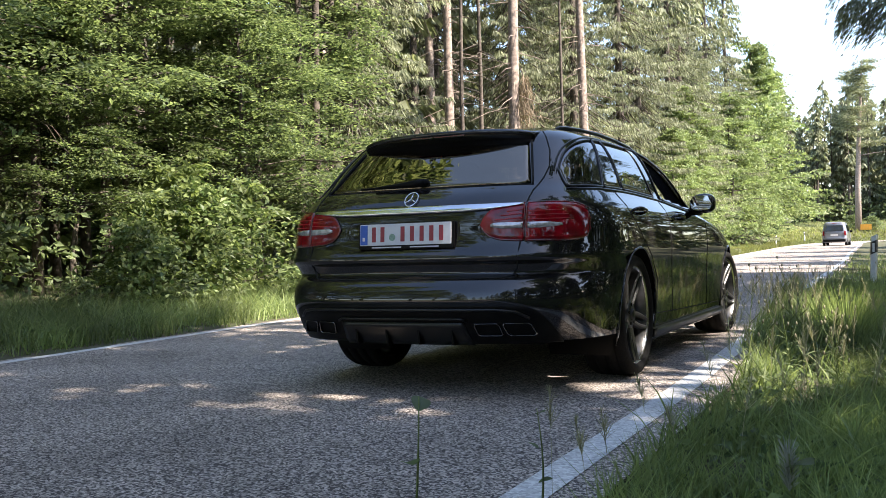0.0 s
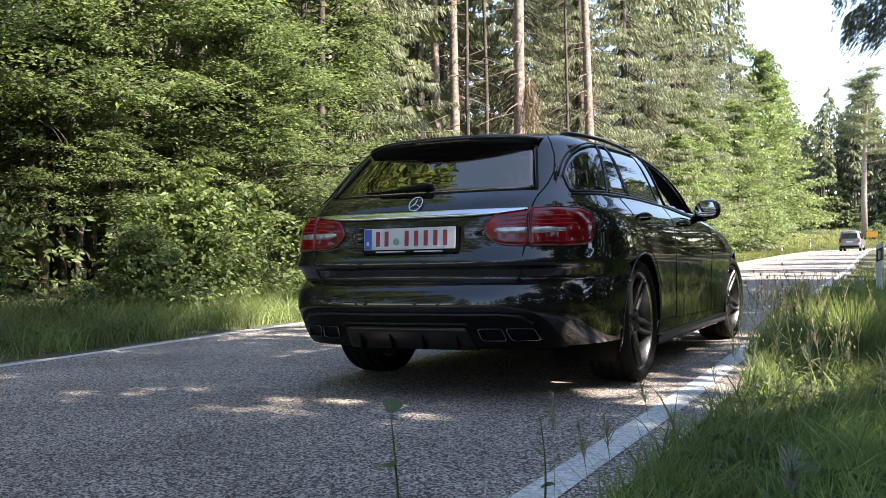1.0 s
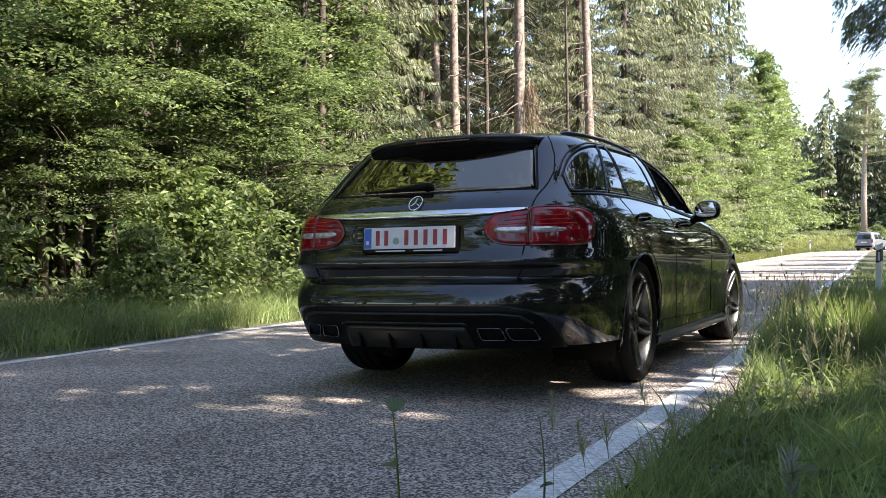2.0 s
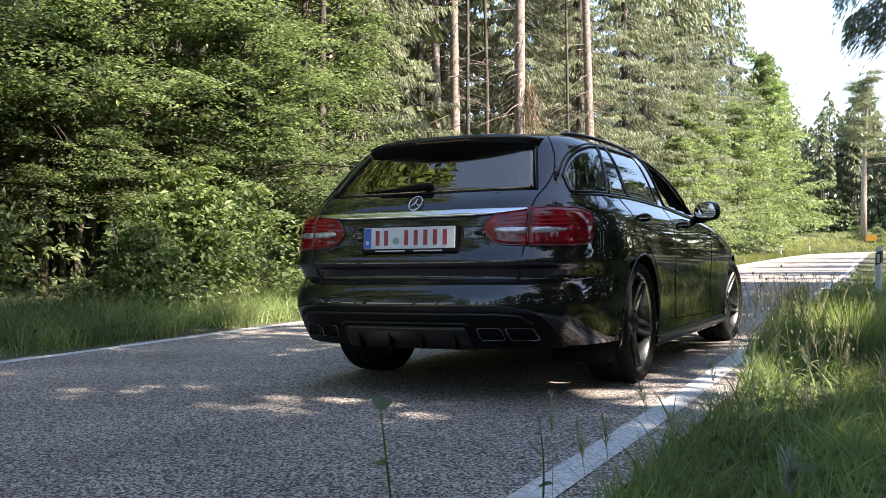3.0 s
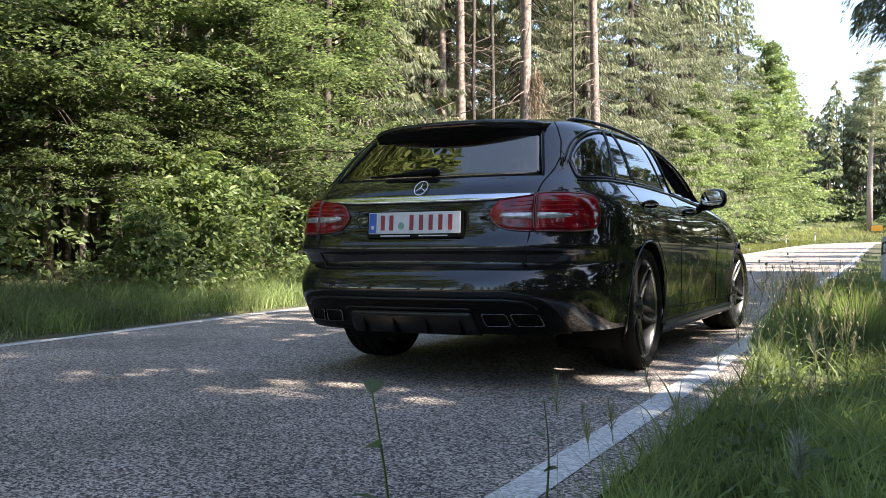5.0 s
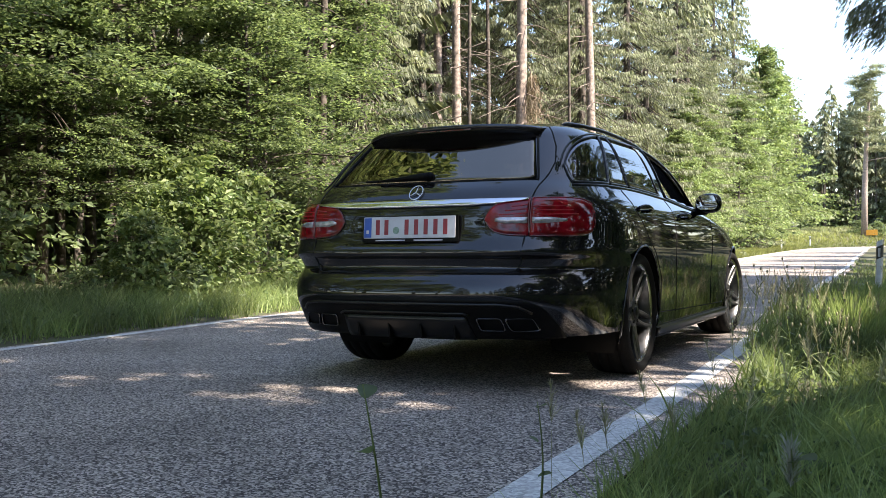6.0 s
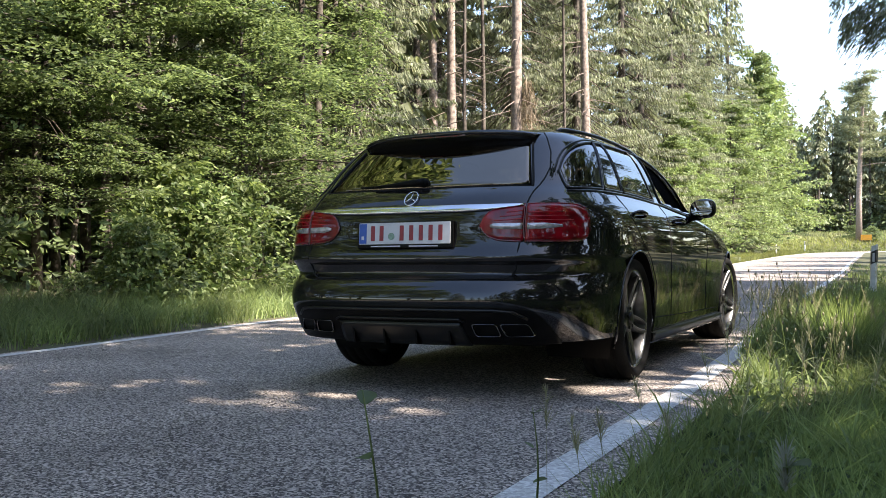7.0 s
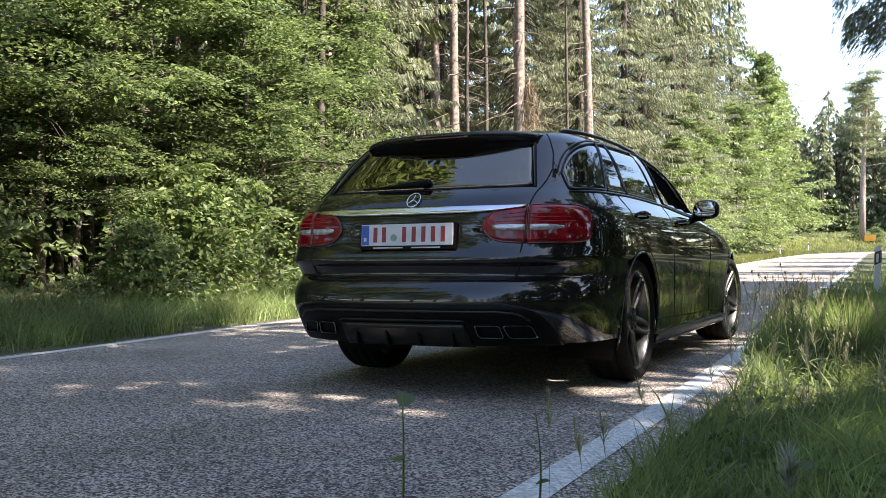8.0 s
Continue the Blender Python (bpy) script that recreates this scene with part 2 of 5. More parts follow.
HW = [(0.16, 0.865), (0.22, 0.888), (0.30, 0.900), (0.38, 0.907), (0.46, 0.912), (0.60, 0.916), (0.72, 0.92), (0.82, 0.915), (0.88, 0.905), (0.93, 0.885), (0.97, 0.855), (1.01, 0.825), (1.05, 0.805), (1.15, 0.765), (1.27, 0.705), (1.32, 0.665), (1.36, 0.60), (1.39, 0.50), (1.41, 0.38), (1.425, 0.16)]
YF = [(0.16, 4.50), (0.25, 4.64), (0.40, 4.70), (0.55, 4.70), (0.66, 4.66), (0.75, 4.52), (0.83, 4.25), (0.89, 3.85), (0.94, 3.45), (0.98, 3.30), (1.10, 3.12), (1.25, 2.82), (1.34, 2.56), (1.39, 2.25), (1.41, 1.95), (1.425, 1.65)]
LR = [(0.16, 0.95), (0.9, 0.95), (1.05, 0.8), (1.3, 0.62), (1.36, 0.55), (1.425, 0.12)]
LF = [(0.16, 0.95), (0.8, 1.0), (0.95, 0.8), (1.2, 0.6), (1.39, 0.4), (1.425, 0.10)]
NF = 2.8
NR_Z = [(0.16, 3.1), (0.55, 3.2), (0.72, 4.0), (1.425, 4.0)]


def outline(z, n_rear=30, n_side=130, n_front=20):
    """Half outline of the body at height z, from the middle of the tail round to the middle of the nose."""
    w, yr, yf, lr, lf = (float(smooth_table(t, z)) for t in (HW, YR, YF, LR, LF))
    a, nr = np.linspace(0, math.pi / 2, n_rear), float(smooth_table(NR_Z, z))
    xr, y_r = w * np.sin(a) ** (2 / nr), yr + lr - lr * np.cos(a) ** (2 / nr)
    ys = np.linspace(yr + lr, yf - lf, n_side)[1:-1]
    b = np.linspace(math.pi / 2, 0, n_front)
    xf, y_f = w * np.sin(b) ** (2 / NF), yf - lf + lf * np.cos(b) ** (2 / NF)
    return np.concatenate([xr, np.full(len(ys), w), xf]), np.concatenate([y_r, ys, y_f])


def side_x(y, z):
    xs, ys = outline(z)
    return float(np.interp(y, ys[2:-2], xs[2:-2]))


def back_y(x, z):
    xs, ys = outline(z)
    return float(np.interp(abs(x), xs[:30], ys[:30]))


def wrap(s, z):
    """Point and outward normal (in plan) at arc length s from the middle of the tail."""
    xs, ys = outline(z)
    d = np.concatenate([[0], np.cumsum(np.hypot(np.diff(xs), np.diff(ys)))])
    q = abs(s)
    x, y = np.interp(q, d, xs), np.interp(q, d, ys)
    x2, y2 = np.interp(q + 0.02, d, xs), np.interp(q + 0.02, d, ys)
    nx, ny = (y2 - y), -(x2 - x)
    l = math.hypot(nx, ny) + 1e-9
    g = 1 if s >= 0 else -1
    return Vector((g * x, y, z)), Vector((g * nx / l, ny / l, 0))


def patch(bm, ss, low, high, rows, lift, thick=0.012, where=wrap):
    """A curved panel on the body between low(s) and high(s), lifted off it, with thickness."""
    top, bot = [], []
    for s in ss:
        a, b = [], []
        for r in range(rows + 1):
            z = low(s) + (high(s) - low(s)) * r / rows
            p, n = where(s, z)
            a.append(bm.verts.new(p + n * lift))
            b.append(bm.verts.new(p + n * (lift - thick)))
        top.append(a)
        bot.append(b)
    m, k = len(ss), rows
    for i in range(m - 1):
        for r in range(k):
            bm.faces.new((top[i][r], top[i + 1][r], top[i + 1][r + 1], top[i][r + 1])).smooth = True
    edge = [(i, 0) for i in range(m)] + [(m - 1, r) for r in range(1, k + 1)] + [(i, k) for i in range(m - 2, -1, -1)] + [(0, r) for r in range(k - 1, 0, -1)]
    for (i, r), (i2, r2) in zip(edge, edge[1:] + edge[:1]):
        bm.faces.new((top[i][r], bot[i][r], bot[i2][r2], top[i2][r2]))
    bmesh.ops.recalc_face_normals(bm, faces=bm.faces[:])


def on_side(sign):
    def where(y, z):
        x = side_x(y, z)
        slope = (side_x(y, z + 0.02) - side_x(y, z - 0.02)) / 0.04
        n = Vector((sign, 0, -slope)).normalized()
        return Vector((sign * x, y, z)), n
    return where


def pane_grid(bottom, top, low, high, cols, rows):
    """Grid of (s, z) between a lower and an upper edge that may start and end at different places."""
    g = []
    for i in range(cols + 1):
        a, b = bottom[0] + (bottom[1] - bottom[0]) * i / cols, top[0] + (top[1] - top[0]) * i / cols
        za, zb = low(a), high(b)
        g.append([(a + (b - a) * r / rows, za + (zb - za) * r / rows) for r in range(rows + 1)])
    return g


def pane(bm, grid, where, lift, thick):
    """A curved pane with thickness from a grid of (s, z)."""
    top = [[None] * len(c) for c in grid]
    bot = [[None] * len(c) for c in grid]
    for i, col in enumerate(grid):
        for r, (s, z) in enumerate(col):
            p, n = where(s, z)
            top[i][r], bot[i][r] = bm.verts.new(p + n * lift), bm.verts.new(p + n * (lift - thick))
    m, k = len(grid), len(grid[0])
    for i in range(m - 1):
        for r in range(k - 1):
            bm.faces.new((top[i][r], top[i + 1][r], top[i + 1][r + 1], top[i][r + 1])).smooth = True
            bm.faces.new((bot[i][r], bot[i][r + 1], bot[i + 1][r + 1], bot[i + 1][r])).smooth = True
    ring = rim_of(grid, True)
    for (i, r), (j, q) in zip(ring, ring[1:] + ring[:1]):
        bm.faces.new((top[i][r], bot[i][r], bot[j][q], top[j][q]))
    bmesh.ops.recalc_face_normals(bm, faces=bm.faces[:])


def rim_of(grid, index=False):
    m, k = len(grid), len(grid[0])
    ring = [(i, 0) for i in range(m)] + [(m - 1, r) for r in range(1, k)] + [(i, k - 1) for i in range(m - 2, -1, -1)] + [(0, r) for r in range(k - 2, 0, -1)]
    return ring if index else [grid[i][r] for i, r in ring]


def bead(bm, path, where, lift, radius, sides=6):
    """A thin moulding or gap along a path of (s, z) on the body."""
    pts = []
    for s, z in path:
        p, n = where(s, z)
        pts.append(p + n * lift)
    tube(bm, pts, radius, sides)


def fine(path, step=0.03):
    out = []
    for (a, b), (c, d) in zip(path, path[1:]):
        k = max(1, int(math.hypot(c - a, d - b) / step))
        out += [(a + (c - a) * i / k, b + (d - b) * i / k) for i in range(k)]
    return out + [path[-1]]


def glass_mat(name, tint, ior=1.5, sheen=(1, 1, 1)):
    m = bpy.data.materials.new(name)
    m.use_nodes = True
    b = m.node_tree.nodes["Principled BSDF"]
    b.inputs["Base Color"].default_value = (*tint, 1)
    b.inputs["Roughness"].default_value = 0.0
    b.inputs["IOR"].default_value = ior
    b.inputs["Specular Tint"].default_value = (*sheen, 1)
    b.inputs["Transmission Weight"].default_value = 1.0
    return m


M_PAINT = mat("black_paint", (0.0105, 0.0095, 0.010), 0.3, coat=1.0, spec=0.0, coat_ior=1.62)
M_RUBBER = mat("tyre_rubber", (0.0065, 0.0063, 0.006), 0.85, vary=0.4, scale=30, bump=0.25, bump_scale=80, spec=0.2)
M_RIM = mat("rim_grey", (0.11, 0.11, 0.112), 0.32, 0.8, vary=0.4, scale=18)
M_RIM_EDGE = mat("rim_polished", (0.45, 0.45, 0.46), 0.25, 1.0, vary=0.2, scale=25)
M_DARK = mat("dark_plastic", (0.0065, 0.0063, 0.0063), 0.45, vary=0.4, scale=14, bump=0.1, bump_scale=300, spec=0.1)
M_TRIM = mat("satin_black_trim", (0.009, 0.009, 0.009), 0.28, vary=0.3, scale=20, spec=0.35)
M_GAP = mat("panel_gap", (0.003, 0.003, 0.003), 0.9)
M_CHROME = mat("chrome", (0.75, 0.75, 0.77), 0.09, 1.0, vary=0.1, scale=9)
M_GLASS = glass_mat("privacy_glass", (0.055, 0.057, 0.056), 2.1)
# rear pane: warm specular tint greys the blue sky it reflects
M_GLASS_REAR = glass_mat("warm_reflection_glass", (0.055, 0.057, 0.056), 2.4, (1.0, 0.85, 0.68))
M_GLASS_CLEAR = glass_mat("clear_glass", (0.7, 0.74, 0.72))
M_RED = mat("red_lens", (0.27, 0.003, 0.009), 0.10, vary=0.6, scale=16, coat=0.5, spec=0.3)
M_RED_DEEP = mat("red_lens_dark", (0.12, 0.003, 0.006), 0.15, vary=0.4, scale=18, coat=1.0)
M_RED_GUIDE = mat("red_light_guide", (0.42, 0.008, 0.016), 0.35, vary=0.3, scale=30)
M_LENS_WHITE = mat("clear_lens", (0.62, 0.58, 0.58), 0.15, 0.4, vary=0.5, scale=40, coat=1.0)
M_PLATE = mat("plate_white", (0.62, 0.62, 0.65), 0.4, vary=0.12, scale=20)
M_PLATE_RED = mat("plate_red", (0.30, 0.02, 0.035), 0.45, vary=0.2, scale=40)
M_PLATE_BLUE = mat("plate_blue", (0.02, 0.10, 0.45), 0.4, vary=0.15, scale=30)
M_SEAL = mat("plate_seal", (0.25, 0.38, 0.30), 0.5, vary=0.4, scale=90)
M_INTERIOR = mat("interior_fabric", (0.012, 0.012, 0.012), 0.85, vary=0.4, scale=20, bump=0.2, bump_scale=120)
M_MIRROR = mat("mirror_glass", (0.8, 0.8, 0.82), 0.02, 1.0)
M_DISC = mat("brake_steel", (0.22, 0.21, 0.20), 0.4, 0.9, vary=0.3, scale=12)

HUB_R, HUB_F = (0.780, 1.07, 0.335), (0.780, 3.91, 0.335)
ARCH = 0.372
WIN_LOW = [(0.36, 1.020), (0.75, 1.033), (1.1, 1.036), (1.8, 1.020), (2.5, 0.968), (2.98, 0.945)]
WIN_TOP = [(0.38, 1.06), (0.43, 1.10), (0.50, 1.16), (0.60, 1.225), (0.72, 1.270), (0.93, 1.306), (1.3, 1.327), (1.77, 1.333), (1.97, 1.325), (2.25, 1.265), (2.5, 1.185), (2.8, 1.06), (3.0, 0.965)]


def win_low(y):
    return float(smooth_table(WIN_LOW, y))


def win_top(y):
    return float(smooth_table(WIN_TOP, y))


SIDE_PANES = {"quarter_window": ((0.39, 0.745), (0.44, 0.985)), "vent_window": ((0.765, 1.10), (1.005, 1.165)), "rear_door_window": ((1.12, 1.785), (1.185, 1.76)), "front_door_window": ((1.95, 2.93), (1.95, 2.70))}
REAR_B, REAR_T = 0.598, 0.498


def in_window(c):
    y, z = c.y, c.z
    if 0.45 < y < 2.85 and abs(c.x) > 0.6 and win_low(y) + 0.02 < z < win_top(y) - 0.02:
        for (b0, b1), (t0, t1) in SIDE_PANES.values():
            f = (z - 1.03) / 0.29
            if b0 + (t0 - b0) * f + 0.02 < y < b1 + (t1 - b1) * f - 0.02:
                return True
    f = (z - 1.045) / 0.22
    if y < 0.8 and 0.03 < f < 0.95 and abs(c.x) < REAR_B + (REAR_T - REAR_B) * f - 0.03:
        return True
    return 1.0 < z < 1.33 and y > 2.2 and abs(c.x) < 0.62 - 0.25 * (z - 1.0)


def car_body(car):
    zs = np.concatenate([np.arange(0.16, 0.45, 0.0175), np.arange(0.45, 0.75, 0.008), np.arange(0.755, 1.33, 0.0175), np.linspace(1.335, 1.4249, 12)])
    rings = [outline(z) for z in zs]
    n = len(rings[0][0])
    bm = bmesh.new()
    for sgn in (1, -1):
        V = [[bm.verts.new((sgn * x, y, z)) for x, y in zip(*rings[j])] for j, z in enumerate(zs)]
        for j in range(len(zs) - 1):
            for i in range(n - 1):
                c = (V[j][i].co + V[j + 1][i + 1].co) / 2
                if abs(c.x) > 0.55 and any(math.hypot(c.y - h[1], c.z - h[2]) < ARCH for h in (HUB_R, HUB_F)):
                    continue
                if in_window(c) or (c.z < 0.262 and c.y < 0.95):
                    continue
                bm.faces.new((V[j][i], V[j][i + 1], V[j + 1][i + 1], V[j + 1][i]))
        bm.faces.new([V[-1][i] for i in range(n)])
    loose = [v for v in bm.verts if not v.link_faces]
    bmesh.ops.delete(bm, geom=loose, context="VERTS")
    for v in bm.verts:
        for h in (HUB_R, HUB_F):
            d = math.hypot(v.co.y - h[1], v.co.z - h[2])
            if abs(v.co.x) > 0.55 and d < ARCH + 0.022 and v.is_boundary and v.co.z > 0.165:
                v.co.y, v.co.z = h[1] + (v.co.y - h[1]) * ARCH / d, h[2] + (v.co.z - h[2]) * ARCH / d
    bmesh.ops.remove_doubles(bm, verts=bm.verts[:], dist=0.0005)
    bmesh.ops.recalc_face_normals(bm, faces=bm.faces[:])
    body = part("body", bm, M_PAINT, car, smooth=True)
    for sgn in (1, -1):
        for h in (HUB_R, HUB_F):
            bm = bmesh.new()
            arc = []
            for k in range(37):
                a = radians(-28 + 236 * k / 36)
                y, z = h[1] + ARCH * math.cos(a), h[2] + ARCH * math.sin(a)
                if z > 0.165:
                    arc.append((sgn * (side_x(y, z) + 0.001), y, z))
            tube(bm, arc, 0.006, 8)
            part("arch_lip", bm, M_PAINT, body, smooth=True)
            bm = bmesh.new()
            prev = None
            for k in range(25):
                a = radians(-30 + 240 * k / 24)
                y, z = h[1] + 0.385 * math.cos(a), h[2] + 0.385 * math.sin(a)
                cur = [bm.verts.new((sgn * xx, y, z)) for xx in (0.5, 0.7, min(side_x(y, max(0.17, z)), 0.92) - 0.012)]
                if prev:
                    for q in range(2):
                        bm.faces.new((prev[q], prev[q + 1], cur[q + 1], cur[q]))
                prev = cur
            part("wheel_well", bm, M_DARK, body, smooth=True)
    return body


def ring_of(bm, prof, k=56):
    """A turned ring about the x axis from (radius, x) pairs."""
    R = [[bm.verts.new((x, r * math.cos(a * 2 * math.pi / k), r * math.sin(a * 2 * math.pi / k))) for a in range(k)] for r, x in prof]
    for p, q in zip(R, R[1:]):
        for a in range(k):
            bm.faces.new((p[a], p[(a + 1) % k], q[(a + 1) % k], q[a])).smooth = True


def wheel(car, side, hub, steer=0.0, spin=0.0):
    w = empty("wheel")
    w.parent = car
    w.matrix_basis = pose(side * hub[0], hub[1], hub[2], 0, 0, (180 if side < 0 else 0) + steer)
    bm = bmesh.new()
    ring_of(bm, [(0.268, -0.11), (0.278, -0.122), (0.302, -0.128), (0.322, -0.118), (0.331, -0.098), (0.334, -0.070), (0.327, -0.066), (0.327, -0.058), (0.335, -0.054), (0.336, -0.012), (0.328, -0.008), (0.328, 0.008), (0.336, 0.012), (0.335, 0.054), (0.327, 0.058), (0.327, 0.066), (0.334, 0.070), (0.331, 0.098), (0.322, 0.118), (0.30, 0.128), (0.287, 0.126), (0.277, 0.118), (0.266, 0.105)], 72)
    part("tyre", bm, M_RUBBER, w)
    bm = bmesh.new()
    ring_of(bm, [(0.271, -0.11), (0.251, -0.10), (0.241, 0.02), (0.251, 0.09), (0.268, 0.104)])
    for s in range(5):
        for half in (-1, 1):
            a0 = 2 * math.pi * s / 5 + spin
            secs = []
            for t in np.linspace(0, 1, 7):
                r = 0.045 + 0.213 * t
                ang = a0 + half * (0.22 * (1 - t) + 0.088)
                wd = 0.0155 - 0.004 * t
                xo = 0.072 + 0.030 * t ** 1.5
                cy, cz = math.cos(ang), math.sin(ang)
                ty, tz = -math.sin(ang), math.cos(ang)
                secs.append([bm.verts.new((xo + dx, r * cy + ty * dw, r * cz + tz * dw)) for dx, dw in ((-0.035, -wd), (-0.035, wd), (-0.004, wd), (0.004, wd * 0.4), (0.004, -wd * 0.4), (-0.004, -wd))])
            for p, q in zip(secs, secs[1:]):
                for e in range(6):
                    bm.faces.new((p[e], p[(e + 1) % 6], q[(e + 1) % 6], q[e]))
    ring_of(bm, [(0.0001, 0.055), (0.075, 0.055), (0.078, 0.075), (0.06, 0.083), (0.0001, 0.084)])
    bmesh.ops.recalc_face_normals(bm, faces=bm.faces[:])
    rim = part("rim", bm, M_RIM, w)
    bm = bmesh.new()
    ring_of(bm, [(0.255, 0.098), (0.262, 0.108), (0.271, 0.110), (0.275, 0.104), (0.270, 0.098)])
    part("rim_flange", bm, M_RIM_EDGE, rim, "polished rim edge")
    bm = bmesh.new()
    ring_of(bm, [(0.034, 0.080), (0.033, 0.092), (0.026, 0.096), (0.0001, 0.097)], 28)
    part("hub_cap", bm, M_TRIM, rim)
    for k in range(5):
        bm = bmesh.new()
        a = 2 * math.pi * (k + 0.5) / 5 + spin
        tube(bm, [(0.07, 0.056 * math.cos(a), 0.056 * math.sin(a)), (0.088, 0.056 * math.cos(a), 0.056 * math.sin(a))], 0.010, 6)
        part("wheel_bolt", bm, M_DARK, rim)
    bm = bmesh.new()
    ring_of(bm, [(0.06, 0.0), (0.18, 0.0), (0.18, 0.022), (0.06, 0.022)], 40)
    part("brake_disc", bm, M_DISC, w)
    bm = bmesh.new()
    for k in range(7):
        a = radians(-35 + 70 * k / 6)
        box(bm, -0.03, 0.05, 0.17 * math.cos(a) - 0.03, 0.17 * math.cos(a) + 0.02, 0.17 * math.sin(a) - 0.018, 0.17 * math.sin(a) + 0.018)
    part("brake_caliper", bm, M_DARK, w)
    return w


def taillight(car, sgn):
    low = [(0.400, 0.829), (0.420, 0.800), (0.45, 0.776), (0.51, 0.760), (0.62, 0.754), (0.80, 0.752), (0.90, 0.756), (0.945, 0.768), (0.97, 0.80)]
    high = [(0.400, 0.840), (0.420, 0.876), (0.45, 0.904), (0.51, 0.922), (0.62, 0.936), (0.73, 0.940), (0.86, 0.936), (0.945, 0.915), (0.97, 0.87)]
    lo, hi = (lambda s: float(smooth_table(low, abs(s)))), (lambda s: float(smooth_table(high, abs(s))))
    lamp = empty("taillight")
    lamp.parent = car
    for nm, a, b in (("tailgate_lens", 0.400, 0.614), ("fender_lens", 0.622, 0.97)):
        bm = bmesh.new()
        g = pane_grid((sgn * a, sgn * b), (sgn * a, sgn * b), lo, hi, 18, 8)
        pane(bm, g, wrap, 0.007, 0.02)
        lens = part(nm, bm, M_RED, lamp)
        bm = bmesh.new()
        bead(bm, rim_of(g) + rim_of(g)[:1], wrap, 0.004, 0.004)
        part("lens_edge", bm, M_RED_DEEP, lens, smooth=True)
        w0, w1 = (0.452, 0.608) if a < 0.5 else (0.630, 0.80)
        bm = bmesh.new()
        pane(bm, pane_grid((sgn * w0, sgn * w1), (sgn * w0, sgn * w1), lambda s: 0.826 - 0.013 * min(1, (abs(s) - 0.44) / 0.06, (0.83 - abs(s)) / 0.14), lambda s: 0.832 + 0.010 * min(1, (abs(s) - 0.44) / 0.03, (0.82 - abs(s)) / 0.10), 12, 2), wrap, 0.0105, 0.008)
        part("reverse_light", bm, M_LENS_WHITE, lens, "clear reversing light strip")
        bm = bmesh.new()
        for k, zz in enumerate((0.862, 0.882, 0.902)):
            e0, e1 = (0.47 + 0.03 * k, 0.606) if a < 0.5 else (0.63, 0.86 - 0.03 * k)
            bead(bm, fine([(sgn * e0, zz - 0.008), (sgn * e1, zz if a < 0.5 else zz - 0.004)]), wrap, 0.0065, 0.003)
        part("light_guide", bm, M_RED_GUIDE, lens, smooth=True)
    return lamp


def number_plate(car):
    pl = empty("number_plate")
    pl.parent = car
    pl.matrix_basis = pose(0, 0.052, 0.800, -4, 0, 0)
    bm = bmesh.new()
    box(bm, -0.270, 0.270, -0.006, 0.012, -0.072, 0.060, 0.004)
    part("plate_holder", bm, M_DARK, pl)
    bm = bmesh.new()
    box(bm, -0.260, 0.260, -0.0105, -0.004, -0.053, 0.055, 0.0022)
    part("plate", bm, M_PLATE, pl)
    bm = bmesh.new()
    box(bm, -0.256, -0.214, -0.0125, -0.0095, -0.049, 0.051)
    part("blue_band", bm, M_PLATE_BLUE, pl)
    bm = bmesh.new()
    box(bm, -0.242, -0.228, -0.0140, -0.0115, -0.030, -0.012)
    part("country_mark", bm, M_PLATE, pl)
    for x0 in (-0.196, -0.146, -0.030, 0.024, 0.078, 0.132, 0.186):
        bm = bmesh.new()
        box(bm, x0 + 0.008, x0 + 0.031, -0.0125, -0.0095, -0.036, 0.040, 0.0008)
        part("character_bar", bm, M_PLATE_RED, pl)
    bm = bmesh.new()
    tube(bm, [(-0.070, -0.009, -0.014), (-0.070, -0.0125, -0.014)], 0.018, 20)
    part("seal", bm, M_SEAL, pl)
    for x0, x1 in ((-0.19, -0.02), (0.03, 0.19)):
        bm = bmesh.new()
        box(bm, x0, x1, -0.0078, -0.0055, -0.0665, -0.0605)
        part("holder_text_bar", bm, M_PLATE, pl)
    return pl


def exhaust_tip(car, x0, x1, lean):
    bm = bmesh.new()
    z0, z1, r = 0.300, 0.362, 0.014
    ring = []
    for cx, cz, a0 in ((x1 - r, z1 - r, 0), (x0 + r, z1 - r, 90), (x0 + r, z0 + r, 180), (x1 - r, z0 + r, 270)):
        for k in range(5):
            a = radians(a0 + 22.5 * k)
            ring.append((cx + r * math.cos(a), cz + r * math.sin(a)))
    xm = (x0 + x1) / 2
    y0 = back_y(xm, 0.331) - 0.022
    rows = []
    for sc, y in ((1.0, y0 + 0.10), (1.0, y0 + 0.004), (0.985, y0), (0.93, y0), (0.90, y0 + 0.006), (0.88, y0 + 0.12)):
        rows.append([bm.verts.new((xm + (x - xm) * sc - lean * (z - 0.331), y + 0.55 * (0.331 - z) + back_y(x, 0.331) - back_y(xm, 0.331), 0.331 + (z - 0.331) * sc)) for x, z in ring])
    n = len(ring)
    for p, q in zip(rows, rows[1:]):
        for k in range(n):
            bm.faces.new((p[k], p[(k + 1) % n], q[(k + 1) % n], q[k])).smooth = True
    bm.faces.new(rows[-1])
    bmesh.ops.recalc_face_normals(bm, faces=bm.faces[:])
    return part("exhaust_tip", bm, mat_tip, car, "dark chrome exhaust tip")


mat_tip = mat("dark_chrome", (0.2, 0.2, 0.21), 0.2, 0.95, vary=0.3, scale=25)


